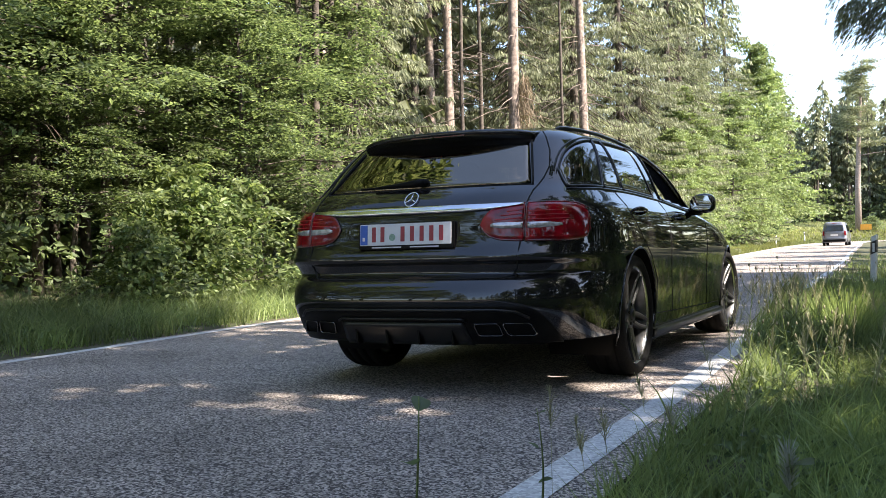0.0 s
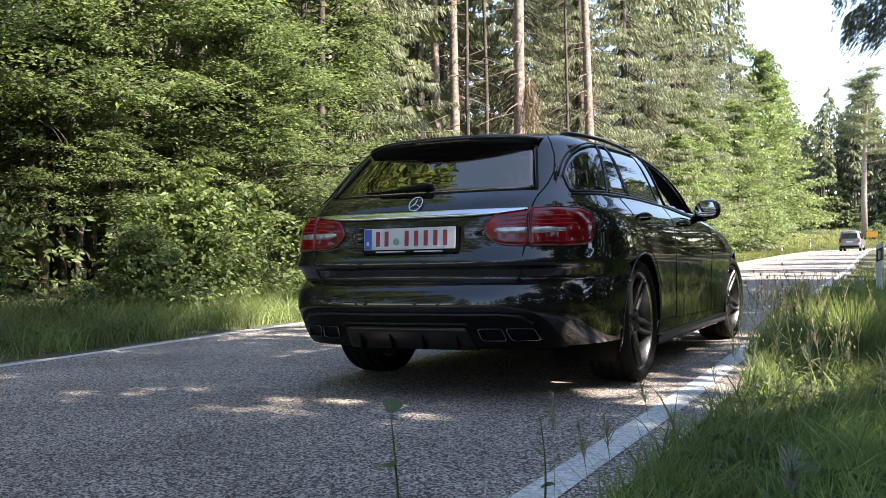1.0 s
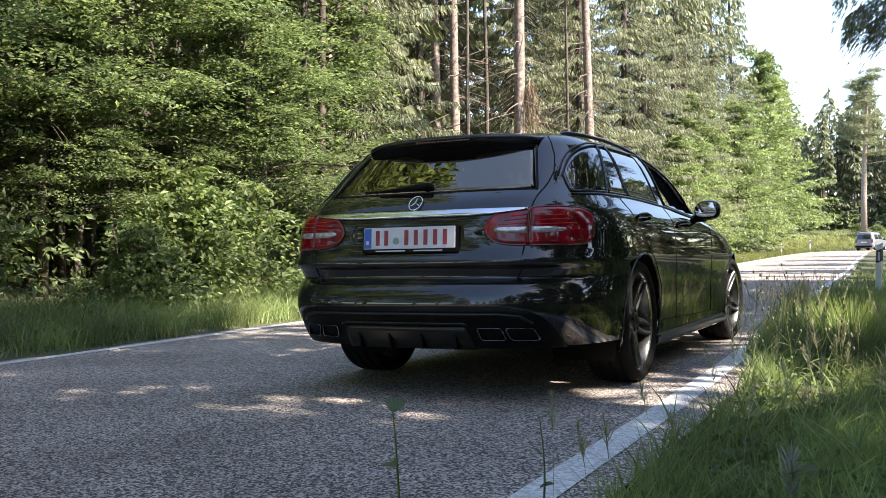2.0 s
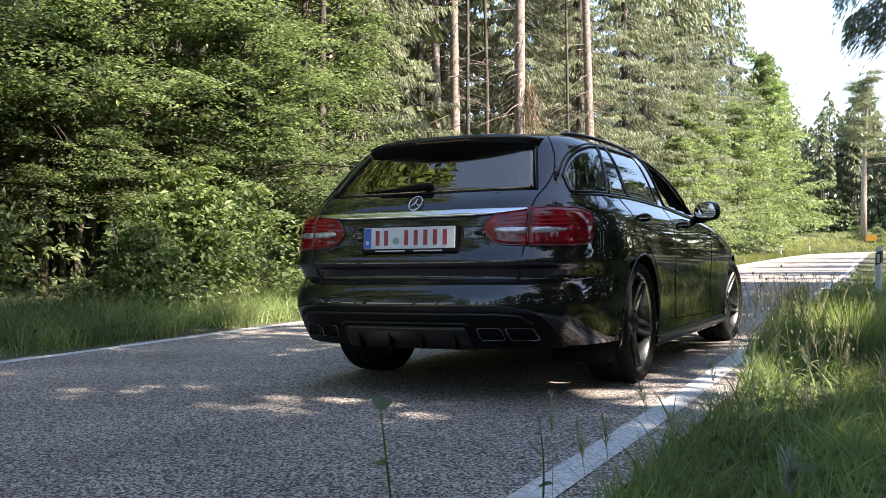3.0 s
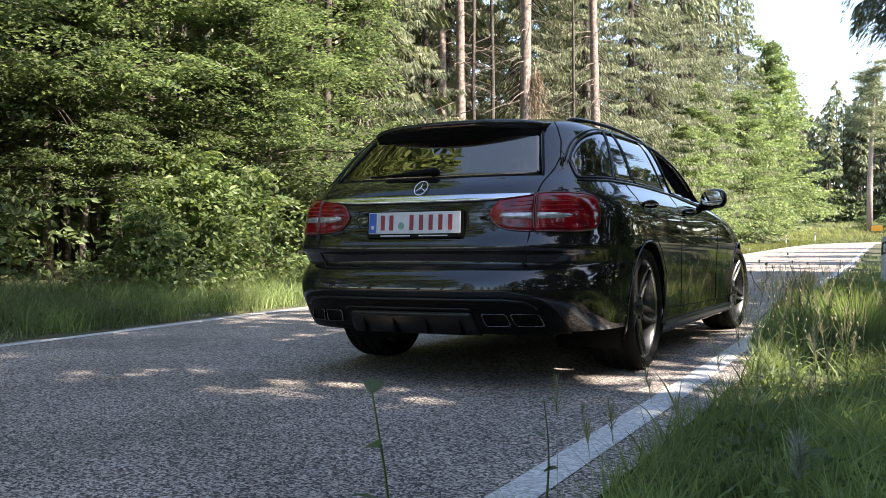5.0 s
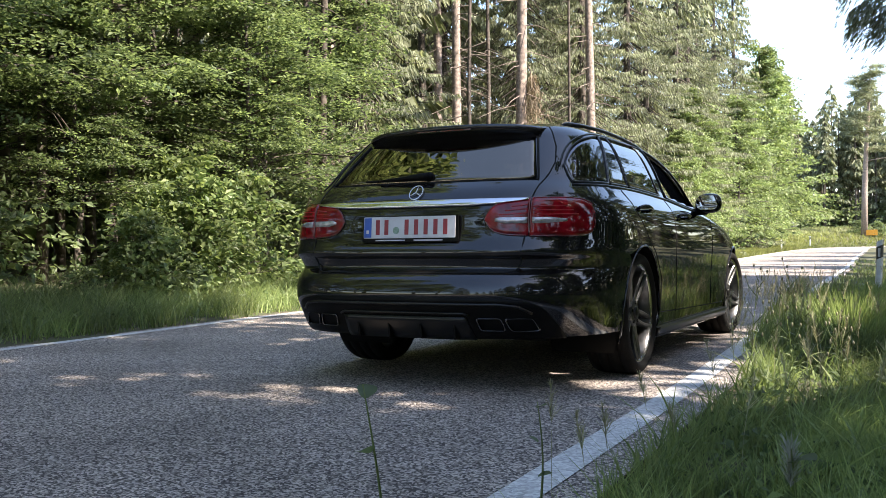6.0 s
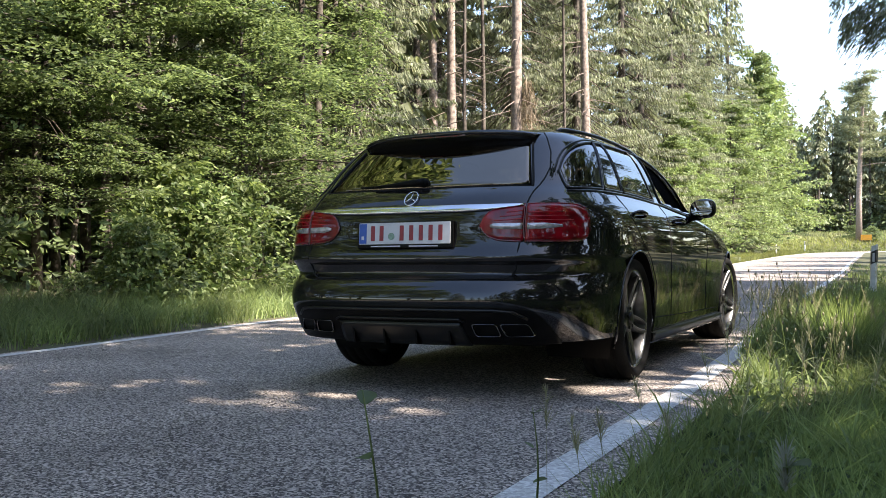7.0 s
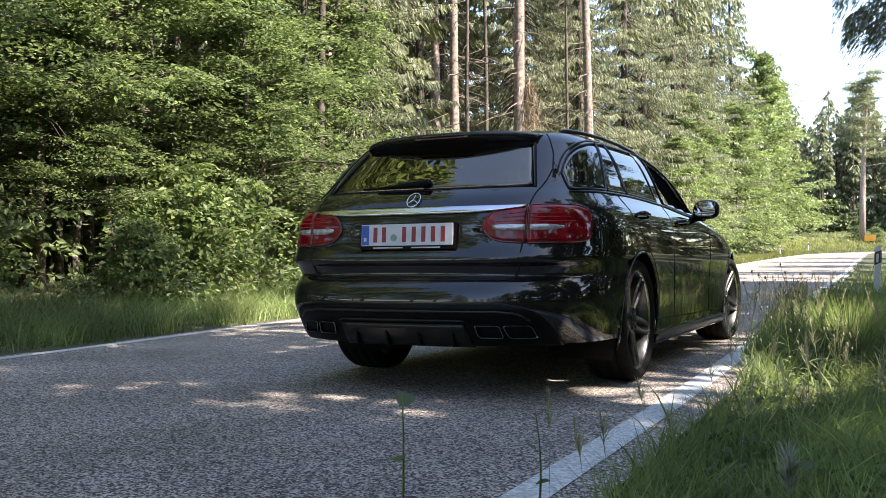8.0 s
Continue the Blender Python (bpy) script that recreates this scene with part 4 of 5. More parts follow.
LAB_B = "young broadleaf tree with layered bright green leaves"
LAB_S = "tall spruce with drooping grey-green branches"
LAB_P = "tall conifer with a bare pinkish trunk"
EDGE = "trees along the road"
b1 = tagged(broadleaf(1, 8.0, 2.3, 48000, low=0.22, leaf=0.066, flat=0.74, thin=5.2), LAB_B, "tree", EDGE)
b2 = tagged(broadleaf(2, 7.0, 2.1, 36000, low=0.25, leaf=0.066, flat=0.74, thin=5.2), LAB_B, "tree", EDGE)
b3 = tagged(broadleaf(3, 10.0, 2.5, 17000, low=0.12, leaf=0.135, material=M_LEAF3, flat=0.35), "bright green broadleaf tree at the road edge", "tree", EDGE)
b4 = tagged(broadleaf(8, 8.0, 2.3, 13500, low=0.14, leaf=0.13, material=M_LEAF3, flat=0.35), "bright green broadleaf tree at the road edge", "tree", EDGE)
h3 = tagged(broadleaf(7, 1.6, 1.2, 720, low=0.03, leaf=0.15, name="leafy_bush", flat=0.5), "low green bush at the road edge", "bush", "bushes at the wood edge")
t1 = tagged(broadleaf(4, 18.0, 4.2, 8000, low=0.35, leaf=0.27), "tall broadleaf tree with a high green crown", "tree", EDGE)
h1 = tagged(broadleaf(5, 2.3, 1.25, 3400, low=0.05, leaf=0.115, material=M_LEAF2, name="hazel_bush", flat=0.5), "low bush with pale rounded leaves at the wood edge", "bush", "bushes at the wood edge")
h2 = tagged(broadleaf(6, 1.6, 1.2, 4000, low=0.03, leaf=0.085, name="leafy_bush", flat=0.5), "low green bush growing at the wood edge", "bush", "bushes at the wood edge")
s1 = tagged(spruce(11, 22, 3.4, 21000, wide=1.25, whorls=15, sides=3, dense=2.3), LAB_S, "tree", EDGE)
s2 = tagged(spruce(12, 24, 3.2, 19000, bare=0.13, dead=60, wide=1.05, whorls=14, sides=3, dense=2.3), LAB_S, "tree", EDGE)
s3 = tagged(spruce(13, 25, 2.6, 7000, bare=0.46, dead=70, wide=1.3, whorls=6, bark=M_BARK_PINE, stout=0.0075), LAB_P, "tree", EDGE)
s4 = tagged(spruce(14, 20, 3.2, 2050, bare=0.08, dead=10, wide=4.6, whorls=4, sides=3), "dense dark forest spruce with drooping branches", "tree", "trees deep in the wood")
f1 = tagged(spruce(15, 17, 2.1, 1900, bare=0.40, dead=10, wide=4.2, whorls=5, sides=3), "distant slim conifer with a bare lower trunk", "tree", "trees beyond the bend")
p1 = tagged(spruce(16, 17, 1.7, 1500, bare=0.56, dead=34, wide=2.0, stout=0.0037, whorls=5, sides=3), "slim forest conifer with a bare stem and dead twigs", "tree", "trees deep in the wood")
put(b1, -7.9, 5.6, 10, 1.0, False)
put(b2, -7.6, 2.4, 80, 1.0, False)
put(b3, -8.2, 45.0, 200, 0.85, False)
put(b4, -8.2, 51.0, 0, 1.05, False)
put(h3, -7.2, 36.0, 0, 1.4, False)
put(t1, -11.5, 1.0, 0, 1.0, False)
put(h1, -5.8, 5.0, 0, 0.66, False)
put(h2, -6.6, 0.9, 0, 0.5, False)
put(s1, -9.2, 36.5, 0, 1.0, False)
put(s2, -10.6, 16.5, 0, 1.0, False)
put(s3, -7.99, 20.93, 40, 1.0, False)
put(s4, -17.0, 9.0, 0, 1.0, False)
put(f1, -4.5, 121.0, 0, 1.0, False)
put(p1, -8.0, 9.25, 0, 1.0, False)
rng_place = random.Random(7)
for o, x, y, a, k in (
    (b2, -7.7, -1.4, 10, 1.1), (b2, -7.3, 4.5, 200, 0.6), (b2, -7.0, 7.6, 190, 0.8), (b1, -10.0, 2.6, 130, 1.15), (b1, -8.6, 9.6, 260, 1.1), (b2, -9.0, 12.6, 30, 1.05), (b2, -8.2, -5.5, 50, 1.2),
    (b3, -8.5, -10.0, 250, 1.0), (b1, -8.0, -15.5, 250, 1.2), (b3, -8.2, 58.0, 120, 1.0), (b4, -8.5, 65.0, 40, 1.4), (b3, -8.8, 72.0, 80, 1.6), (b4, -8.6, 79.0, 40, 1.95),
    (b4, -7.6, 40.0, 90, 0.75), (b4, -7.9, 48.0, 30, 0.75), (b4, -8.0, 62.0, 30, 0.9), (b4, -8.4, 69.0, 200, 0.9), (b4, -9.5, 85.0, 200, 1.1), (b3, -9.2, 53.5, 300, 1.0),
):
    put(o, x, y, a, k)
for o, x, y, a, k in (
    (t1, -12.5, 11.0, 80, 1.0), (t1, -8.8, 2.2, 30, 1.0), (t1, -9.7, 5.2, 300, 0.95), (t1, -11.0, -6.0, 160, 1.1), (t1, -10.5, -14.0, 220, 1.1), (t1, -10.0, -25.0, 10, 1.1), (h1, -6.1, 6.4, 140, 0.7), (h1, -5.7, 4.0, 250, 0.48), (h1, -6.6, 5.6, 60, 0.8), (h2, -6.3, 8.4, 160, 0.9),
    (h2, -6.6, 11.5, 200, 1.0), (h2, -7.0, 15.0, 20, 1.2), (h2, -6.9, 19.0, 70, 1.2), (h3, -7.0, 24.0, 300, 1.3), (h3, -7.2, 30.0, 10, 1.5), (h3, -7.6, 42.0, 120, 1.4),
    (h3, -8.2, 55.0, 20, 1.6), (h3, -8.6, 67.0, 60, 1.6), (h3, -9.0, 76.0, 70, 1.6), (s1, -9.4, 31.0, 100, 0.95), (s1, -9.6, 41.5, 200, 0.95), (s1, -11.5, 47.0, 300, 1.0),
):
    put(o, x, y, a, k)
for o, x, y, a, k in (
    (s1, -12.2, 35.0, 60, 1.1), (s3, -12.5, 24.5, 120, 1.0), (s2, -11.0, 28.5, 10, 1.0), (s3, -13.5, 20.0, 200, 1.1), (s3, -11.8, 17.0, 30, 1.0), (s3, -10.4, 22.2, 280, 0.95), (s3, -9.5, 13.3, 40, 1.0),
    (s3, -7.8, 27.4, 190, 1.0), (p1, -8.8, 19.5, 90, 1.1), (p1, -7.64, 24.3, 300, 1.0), (p1, -8.0, 11.1, 10, 1.35), (p1, -8.7, 12.7, 10, 1.25), (p1, -7.5, 9.9, 100, 1.1),
    (p1, -7.7, 4.3, 200, 1.0), (p1, -9.1, 5.8, 20, 1.1), (p1, -8.6, 4.75, 60, 0.9), (p1, -9.5, 6.75, 120, 1.2), (p1, -8.4, 6.5, 250, 0.8), (p1, -10.0, 9.1, 300, 1.2),
):
    put(o, x, y, a, k)
for o, x, y, a, k in (
    (p1, -8.4, 7.9, 330, 0.9), (p1, -10.0, 23.3, 280, 1.3), (p1, -11.2, 7.4, 33, 1.2), (p1, -12.0, 5.2, 133, 1.2), (p1, -10.6, 4.0, 80, 1.0), (p1, -12.4, 8.8, 80, 1.3),
    (p1, -9.9, 0.8, 80, 1.1), (p1, -13.4, 6.4, 80, 1.3), (s1, -9.6, 50.5, 70, 1.1), (s1, -9.9, 60.5, 170, 1.15), (s1, -10.2, 70.0, 250, 1.1), (s1, -11.5, 56.0, 30, 1.15),
    (s1, -12.5, 67.0, 130, 1.1), (s1, -9.2, 45.8, 20, 1.0), (s1, -13.5, 41.0, 220, 1.1), (s2, -14.5, 29.0, 80, 1.1),
):
    put(o, x, y, a, k)
for i in range(22):
    put(h3, -5.2 - 1.3 * rng_place.random(), -2.5 + 26 * (i + rng_place.random()) / 22, i * 67, 0.22 + 0.25 * rng_place.random())
for x, y, a, k in ((-8.4, 0.6, 0, 1.3), (-9.4, 2.6, 50, 1.4), (-10.6, 7.4, 40, 1.6), (-11.0, 3.0, 140, 1.7), (-11.6, 9.4, 40, 1.8)):
    put(h3, x, y, a, k)
for x, y, a, k in ((-7.1, 1.4, 20, 0.9), (-7.4, 2.7, 130, 1.0), (-7.5, 0.2, 70, 1.1)):
    put(h2, x, y, a, k)
# the wood behind the first rows
for i in range(32):
    x, y = -13.5 - 15 * rng_place.random() ** 1.3, -10 + 58 * (i + rng_place.random()) / 32
    put(s4, x, y, rng_place.random() * 360, 0.85 + 0.35 * rng_place.random())
for i in range(16):
    put(s4, -25 - 8 * rng_place.random(), 4 + 52 * (i + rng_place.random()) / 16, i * 83, 0.95 + 0.3 * rng_place.random())
for x, y, k in ((-30, 26, 1.15), (-24, 19, 1.1), (-33, 31, 1.25), (-26, 16.5, 1.3)):
    put(s4, x, y, 70 * k, k)
# the sunny side: trees out of view, placed to shade the road and the verge
for o, x, y, a, k in (
    (s4, 8.6, -13.0, 0, 0.9), (s4, 9.5, -8.5, 90, 0.85), (t1, 6.8, -0.11, 308, 1.1), (t1, 18.43, -3.69, 24, 1.1), (s4, 14.8, -8.2, 40, 0.68), (s4, 19.51, -0.48, 189, 0.95),
    (s4, 11.03, 3.43, 88, 0.5), (s4, 7.44, 11.33, 346, 0.86), (s4, 6.85, 8.14, 76, 0.85), (s4, 9.76, -1.83, 183, 0.82), (t1, 18.69, 2.35, 268, 1.02), (t1, 11.0, -10.0, 120, 1.0),
    (s4, 12.51, 3.57, 244, 0.62), (s4, 17.0, -8.0, 20, 0.75), (s4, 17.14, 0.48, 209, 0.81), (s4, 21.06, 2.82, 47, 1.05), (s4, 8.5, 5.61, 143, 0.62), (s4, 7.41, -1.76, 194, 0.58),
):
    put(o, x, y, a, k)
for o, x, y, a, k in (
    (t1, 9.51, -3.13, 356, 0.76), (s3, 16.27, 4.7, 137, 0.9), (s4, 7.99, 5.66, 303, 0.77), (t1, 12.14, 10.26, 93, 1.1),
    (t1, 13.69, -8.95, 172, 0.94), (t1, 8.4, 15.4, 10, 1.2), (s4, 19.0, 12.5, 60, 0.8), (h3, 5.6, 3.4, 0, 1.1), (h3, 6.0, 5.8, 60, 1.3), (h3, 5.4, 8.6, 100, 1.2), (h3, 5.8, 0.4, 170, 1.2), (h3, 5.4, -2.4, 10, 1.1),
    (h3, 5.7, 11.5, 200, 1.2), (h3, 6.2, -6.0, 90, 1.3), (t1, 9.4, 18.0, 10, 0.72), (t1, 9.0, 28.5, 100, 0.7), (t1, 8.6, 38.0, 190, 0.72), (t1, 8.2, 48.5, 60, 0.7),
    (t1, 7.8, 62.0, 20, 0.72), (s4, 8.0, 15.0, 0, 0.62), (s4, 8.8, 18.4, 50, 0.66), (s4, 8.2, 22.5, 0, 0.6), (s4, 7.8, 26.0, 70, 0.64), (s3, 8.4, 28.5, 10, 0.6),
):
    put(o, x, y, a, k)
for o, x, y, a, k in (
    (s4, 8.0, 31.5, 10, 0.6), (s4, 8.8, 36.0, 10, 0.66), (s4, 7.6, 40.5, 10, 0.6), (s4, 7.4, 46.5, 10, 0.64), (s4, 7.2, 52.0, 100, 0.6), (s4, 6.8, 58.5, 10, 0.62),
    # from y = -19 down: unseen trees behind the viewpoint, added for reflections
    (s4, 6.6, 66.0, 10, 0.62), (s4, 7.0, 75.0, 10, 0.7), (s4, 8.5, -19.0, 0, 1.0), (s4, 10.0, -27.0, 60, 1.0), (s4, 9.0, -36.0, 0, 1.0), (s4, -7.5, -31.0, 50, 1.0),
    (s4, -8.0, -41.0, 200, 1.1), (t1, 9.5, -23.0, 0, 0.9), (s4, 2.0, -75.0, 0, 1.2), (s4, -4.0, -72.0, 0, 1.2), (s4, 7.0, -62.0, 0, 1.2), (s4, -9.0, -55.0, 0, 1.2),
):
    put(o, x, y, a, k)
for o, x, y, a, k in (
    (s4, 9.0, -50.0, 0, 1.2),
):
    put(o, x, y, a, k)
for x, y, a, k in ((12.5, -12.0, 0, 0.95), (11.92, 2.42, 181, 0.72), (14.33, -6.7, 143, 0.88), (13.0, -17.0, 20, 1.0), (16.0, -9.0, 70, 1.0), (7.2, 13.0, 80, 0.4), (7.0, -8.5, 80, 0.4), (11.99, 2.74, 300, 0.61)):
    put(s4, x, y, a, k)
# beyond the bend
for i in range(14):
    put(f1 if i % 3 else s4, -17 + 22 * (i + rng_place.random()) / 14, 119 + 5 * rng_place.random(), i * 50, 0.72 + 0.2 * rng_place.random())
for i in range(44):
    x, y = -34 + 56 * (i + rng_place.random()) / 50, 119 + 30 * rng_place.random()
    put(f1 if i % 2 else s4, x, y, rng_place.random() * 360, 0.78 + 0.25 * rng_place.random())
for i in range(8):
    put(f1 if i % 3 else s4, -14.5 + 14 * (i + rng_place.random()) / 8, 124 + 9 * rng_place.random(), i * 61, 0.84 + 0.2 * rng_place.random())
for x, y, k in ((-16, 84, 0.9), (-19, 93, 1.0), (-14, 76, 0.8), (-22, 104, 1.0)):
    put(s4, x, y, 40 * k, k)
for i in range(26):
    put(h3, -30 + 46 * (i + rng_place.random()) / 26, 120 + 8 * rng_place.random(), i * 77, 1.9 + 0.9 * rng_place.random())
put(h2, -1.6, 108.5, 40, 1.0)
put(h2, -3.6, 109.0, 140, 0.9)


# ---- verges ----
def scatter(seed, n, y0, y1, edge, a, b, near=1.0):
    """Places beside the road: distance a to b outwards from the edge table."""
    rng = np.random.default_rng(seed)
    y = y0 + (y1 - y0) * rng.random(n) ** near
    e = smooth_table(edge, y)
    return np.column_stack([e + a + (b - a) * rng.random(n), y])


def tufted(seed, xy, share=0.55, cell=0.35):
    """Keeps the places that fall into tufts."""
    rng = np.random.default_rng(seed)
    f = np.sin(xy[:, 0] / cell * 2.3 + 1.7 * np.sin(xy[:, 1] / cell)) * np.sin(xy[:, 1] / cell * 1.9 + 1.3 * np.sin(xy[:, 0] / cell * 1.4))
    return xy[rng.random(len(xy)) < np.clip(share + 0.6 * f, 0.08, 1)]


near_xy = tufted(1, scatter(1, 72000, -3.7, 3.2, EDGE_R, 0.33, 2.6))
grass_stuff("verge_grass_near", 1, near_xy, 0.20, 0.006, M_GRASS, 0.7, 2, "dense green verge grass beside the road")
outer = np.concatenate([scatter(21, 5000, -14, -3.2, EDGE_R, 0.30, 6.0), scatter(22, 4000, -3.6, 14, EDGE_R, 2.4, 6.5), scatter(23, 5000, -30, -3.5, EDGE_L, -3.2, -0.14)])
grass_stuff("outer_verge_grass", 9, outer, 0.22, 0.022, M_GRASS, 0.9, 1, "green verge grass away from the road edge")
herb_rng = np.random.default_rng(31)
herb_xy = np.concatenate([tufted(7, scatter(31, 15000, -3.6, 4.0, EDGE_R, 0.38, 2.6), 0.45, 0.5), tufted(8, scatter(32, 14000, -3.0, 16, EDGE_L, -2.3, -0.35), 0.45, 0.9)])
herb_c = np.column_stack([herb_xy, ground_z(herb_xy[:, 0], herb_xy[:, 1]) + 0.02 + 0.11 * herb_rng.random(len(herb_xy))])
V, Q = leaf_quads(herb_rng, herb_c, 0.042, 0.6, 1.1)
tagged(raw("verge_herbs", V, Q, M_LEAF), "low broad-leaved herbs between the verge grass", "herbs", kind="stuff")
grass_stuff("verge_blades", 6, tufted(3, scatter(6, 3600, -1.2, 3.2, EDGE_R, 0.26, 2.2), 0.4), 0.28, 0.011, M_GRASS, 1.1, 4, "long arching grass blades beside the road")
grass_stuff("verge_grass", 2, tufted(2, scatter(2, 42000, 2.8, 40, EDGE_R, 0.20, 4.2, 1.8), 0.6, 0.8), 0.22, 0.011, M_GRASS, 0.7, 2, "tall green verge grass beside the road")
grass_stuff("verge_grass_tall", 7, scatter(7, 3000, 2.4, 5.6, EDGE_R, 0.10, 0.95), 0.42, 0.006, M_GRASS, 0.45, 3, "tall pale seeding grass beside the road")
grass_stuff("wood_edge_grass", 3, tufted(4, scatter(3, 56000, -4.0, 26, EDGE_L, -2.4, -0.14, 1.2), 0.55, 0.6), 0.34, 0.010, M_GRASS, 1.1, 2, "tall green grass along the wood edge")
grass_stuff("wood_edge_seed_grass", 8, tufted(5, scatter(8, 16000, -3.0, 26, EDGE_L, -2.3, -0.3, 1.2), 0.35, 1.1), 0.45, 0.007, M_GRASS, 0.9, 3, "tall seeding grass along the wood edge")
grass_stuff("far_edge_grass", 4, scatter(4, 22000, 24, 84, EDGE_L, -2.8, -0.1, 1.2), 0.45, 0.03, M_MEADOW, 0.7, 2, "tall pale green grass along the wood edge")
grass_stuff("meadow_grass", 5, scatter(5, 22000, 80, 118, EDGE_L, -16, -0.2), 0.35, 0.07, M_MEADOW, 0.8, 2, "sunlit pale meadow grass in the bend")


# ---- roadside things ----
def seed_stalks(name, seed, places, height, label):
    """Slim grass stems with open seed heads, one object."""
    rng = np.random.default_rng(seed)
    P0, P1 = [], []
    for x, y in places:
        z = float(ground_z(x, y))
        h = height * (0.7 + 0.5 * rng.random())
        a, b = rng.random() * 6.28, 0.10 + 0.12 * rng.random()
        pts = [np.array([x + math.cos(a) * b * h * u * u, y + math.sin(a) * b * h * u * u, z + h * u]) for u in np.linspace(0, 1, 6)]
        for p, q in zip(pts, pts[1:]):
            P0.append(p), P1.append(q)
        for k in range(40):
            u = 0.66 + 0.34 * rng.random()
            c = np.array([x + math.cos(a) * b * h * u * u, y + math.sin(a) * b * h * u * u, z + h * u])
            d = rng.normal(size=3) * 0.3 + [0, 0, 0.9]
            d /= np.linalg.norm(d)
            P0.append(c), P1.append(c + d * 0.04 * (1.25 - u) * 2.2)
    V, Q = strip_quads(np.array(P0), np.array(P1), 0.0024, rng)
    return tagged(raw(name, V, Q, M_STRAW), label, "grass", kind="stuff")


M_FLUFF = leaf_mat("seed_fluff", (0.3, 0.32, 0.29), (0.46, 0.48, 0.44), 0.4)
rs = random.Random(3)
seed_stalks("seed_stalks", 1, [(1.32 + 0.9 * rs.random(), -0.6 + 6.0 * rs.random()) for _ in range(46)], 0.42, "slim seeding grass stalks beside the road")
seed_stalks("seed_stalks_near", 5, [(1.35, -1.58), (1.53, -1.62), (1.50, -1.72), (1.62, -1.2), (1.48, -1.0), (1.75, -0.9)], 0.30, "slim seeding grass stalks at the road edge")
seed_stalks("seed_stalks_far", 2, [(1.05 + 0.5 * rs.random(), 2.6 + 3.2 * rs.random()) for _ in range(60)] + [(0.9 + 1.0 * rs.random(), 6 + 8 * rs.random()) for _ in range(24)], 0.48, "tall seeding grass stalks beside the road")


def weed(name, x, y, height, leaves, leaf, label, seed, tip=0):
    """A single upright weed with a few leaves; base at its origin."""
    rng = np.random.default_rng(seed)
    root = tagged(empty(name), label, "plant")
    bm = bmesh.new()
    pts = [(0.012 * math.sin(3 * u), 0.01 * math.cos(2 * u), height * u) for u in np.linspace(0, 1, 7)]
    tube(bm, pts, [0.0042 - 0.003 * u for u in np.linspace(0, 1, 7)], 5)
    part("stem", bm, M_GRASS, root, smooth=True)
    for k in range(leaves):
        u = 0.35 + 0.6 * k / max(1, leaves - 1)
        a = 2.4 * k + rng.random()
        bm = bmesh.new()
        rows = []
        for t in np.linspace(0, 1, 6):
            w = leaf * 0.26 * math.sin(math.pi * (0.08 + 0.9 * t)) ** 0.8
            r = leaf * t
            c = Vector((math.cos(a) * r * 0.75, math.sin(a) * r * 0.75, height * u + leaf * (0.55 * t - 0.35 * t * t)))
            s = Vector((-math.sin(a), math.cos(a), 0.25)) * w
            rows.append([bm.verts.new(c - s), bm.verts.new(c + Vector((0, 0, -w * 0.3))), bm.verts.new(c + s)])
        for p, q in zip(rows, rows[1:]):
            for i in range(2):
                bm.faces.new((p[i], p[i + 1], q[i + 1], q[i])).smooth = True
        part("leaf", bm, M_LEAF, root)
    if tip:
        bm = bmesh.new()
        for k in range(110):
            d = Vector(rng.normal(size=3)).normalized()
            c = Vector((0, 0, height - 0.06 * rng.random()))
            tube(bm, [c, c + d * tip * 0.35 + Vector((0, 0, tip * 0.4))], [0.0011, 0.0005], 3, cap=False)
        part("seed_head", bm, M_FLUFF, root, "pale fluffy seed head")
    root.location = (x, y, float(ground_z(x, y)))
    return root


weed_front = weed("roadside_weed", 1.455, -2.66, 0.47, 4, 0.068, "single green weed standing in the verge grass", 1)
weed("roadside_weed", 0.955 + 0.42, -1.75, 0.30, 3, 0.05, "thin green weed at the road edge", 2)
weed("thistle", 2.085, -2.5, 0.42, 3, 0.07, "thistle with a pale fluffy seed head in the grass", 3, 0.05)
for k, (x, y) in enumerate(((1.62, 0.1), (1.70, -0.3), (1.9, 0.5), (1.95, -1.1))):
    weed("dock_plant", x, y, 0.10, 6, 0.10, "broad-leaved weed growing low in the grass", 10 + k)



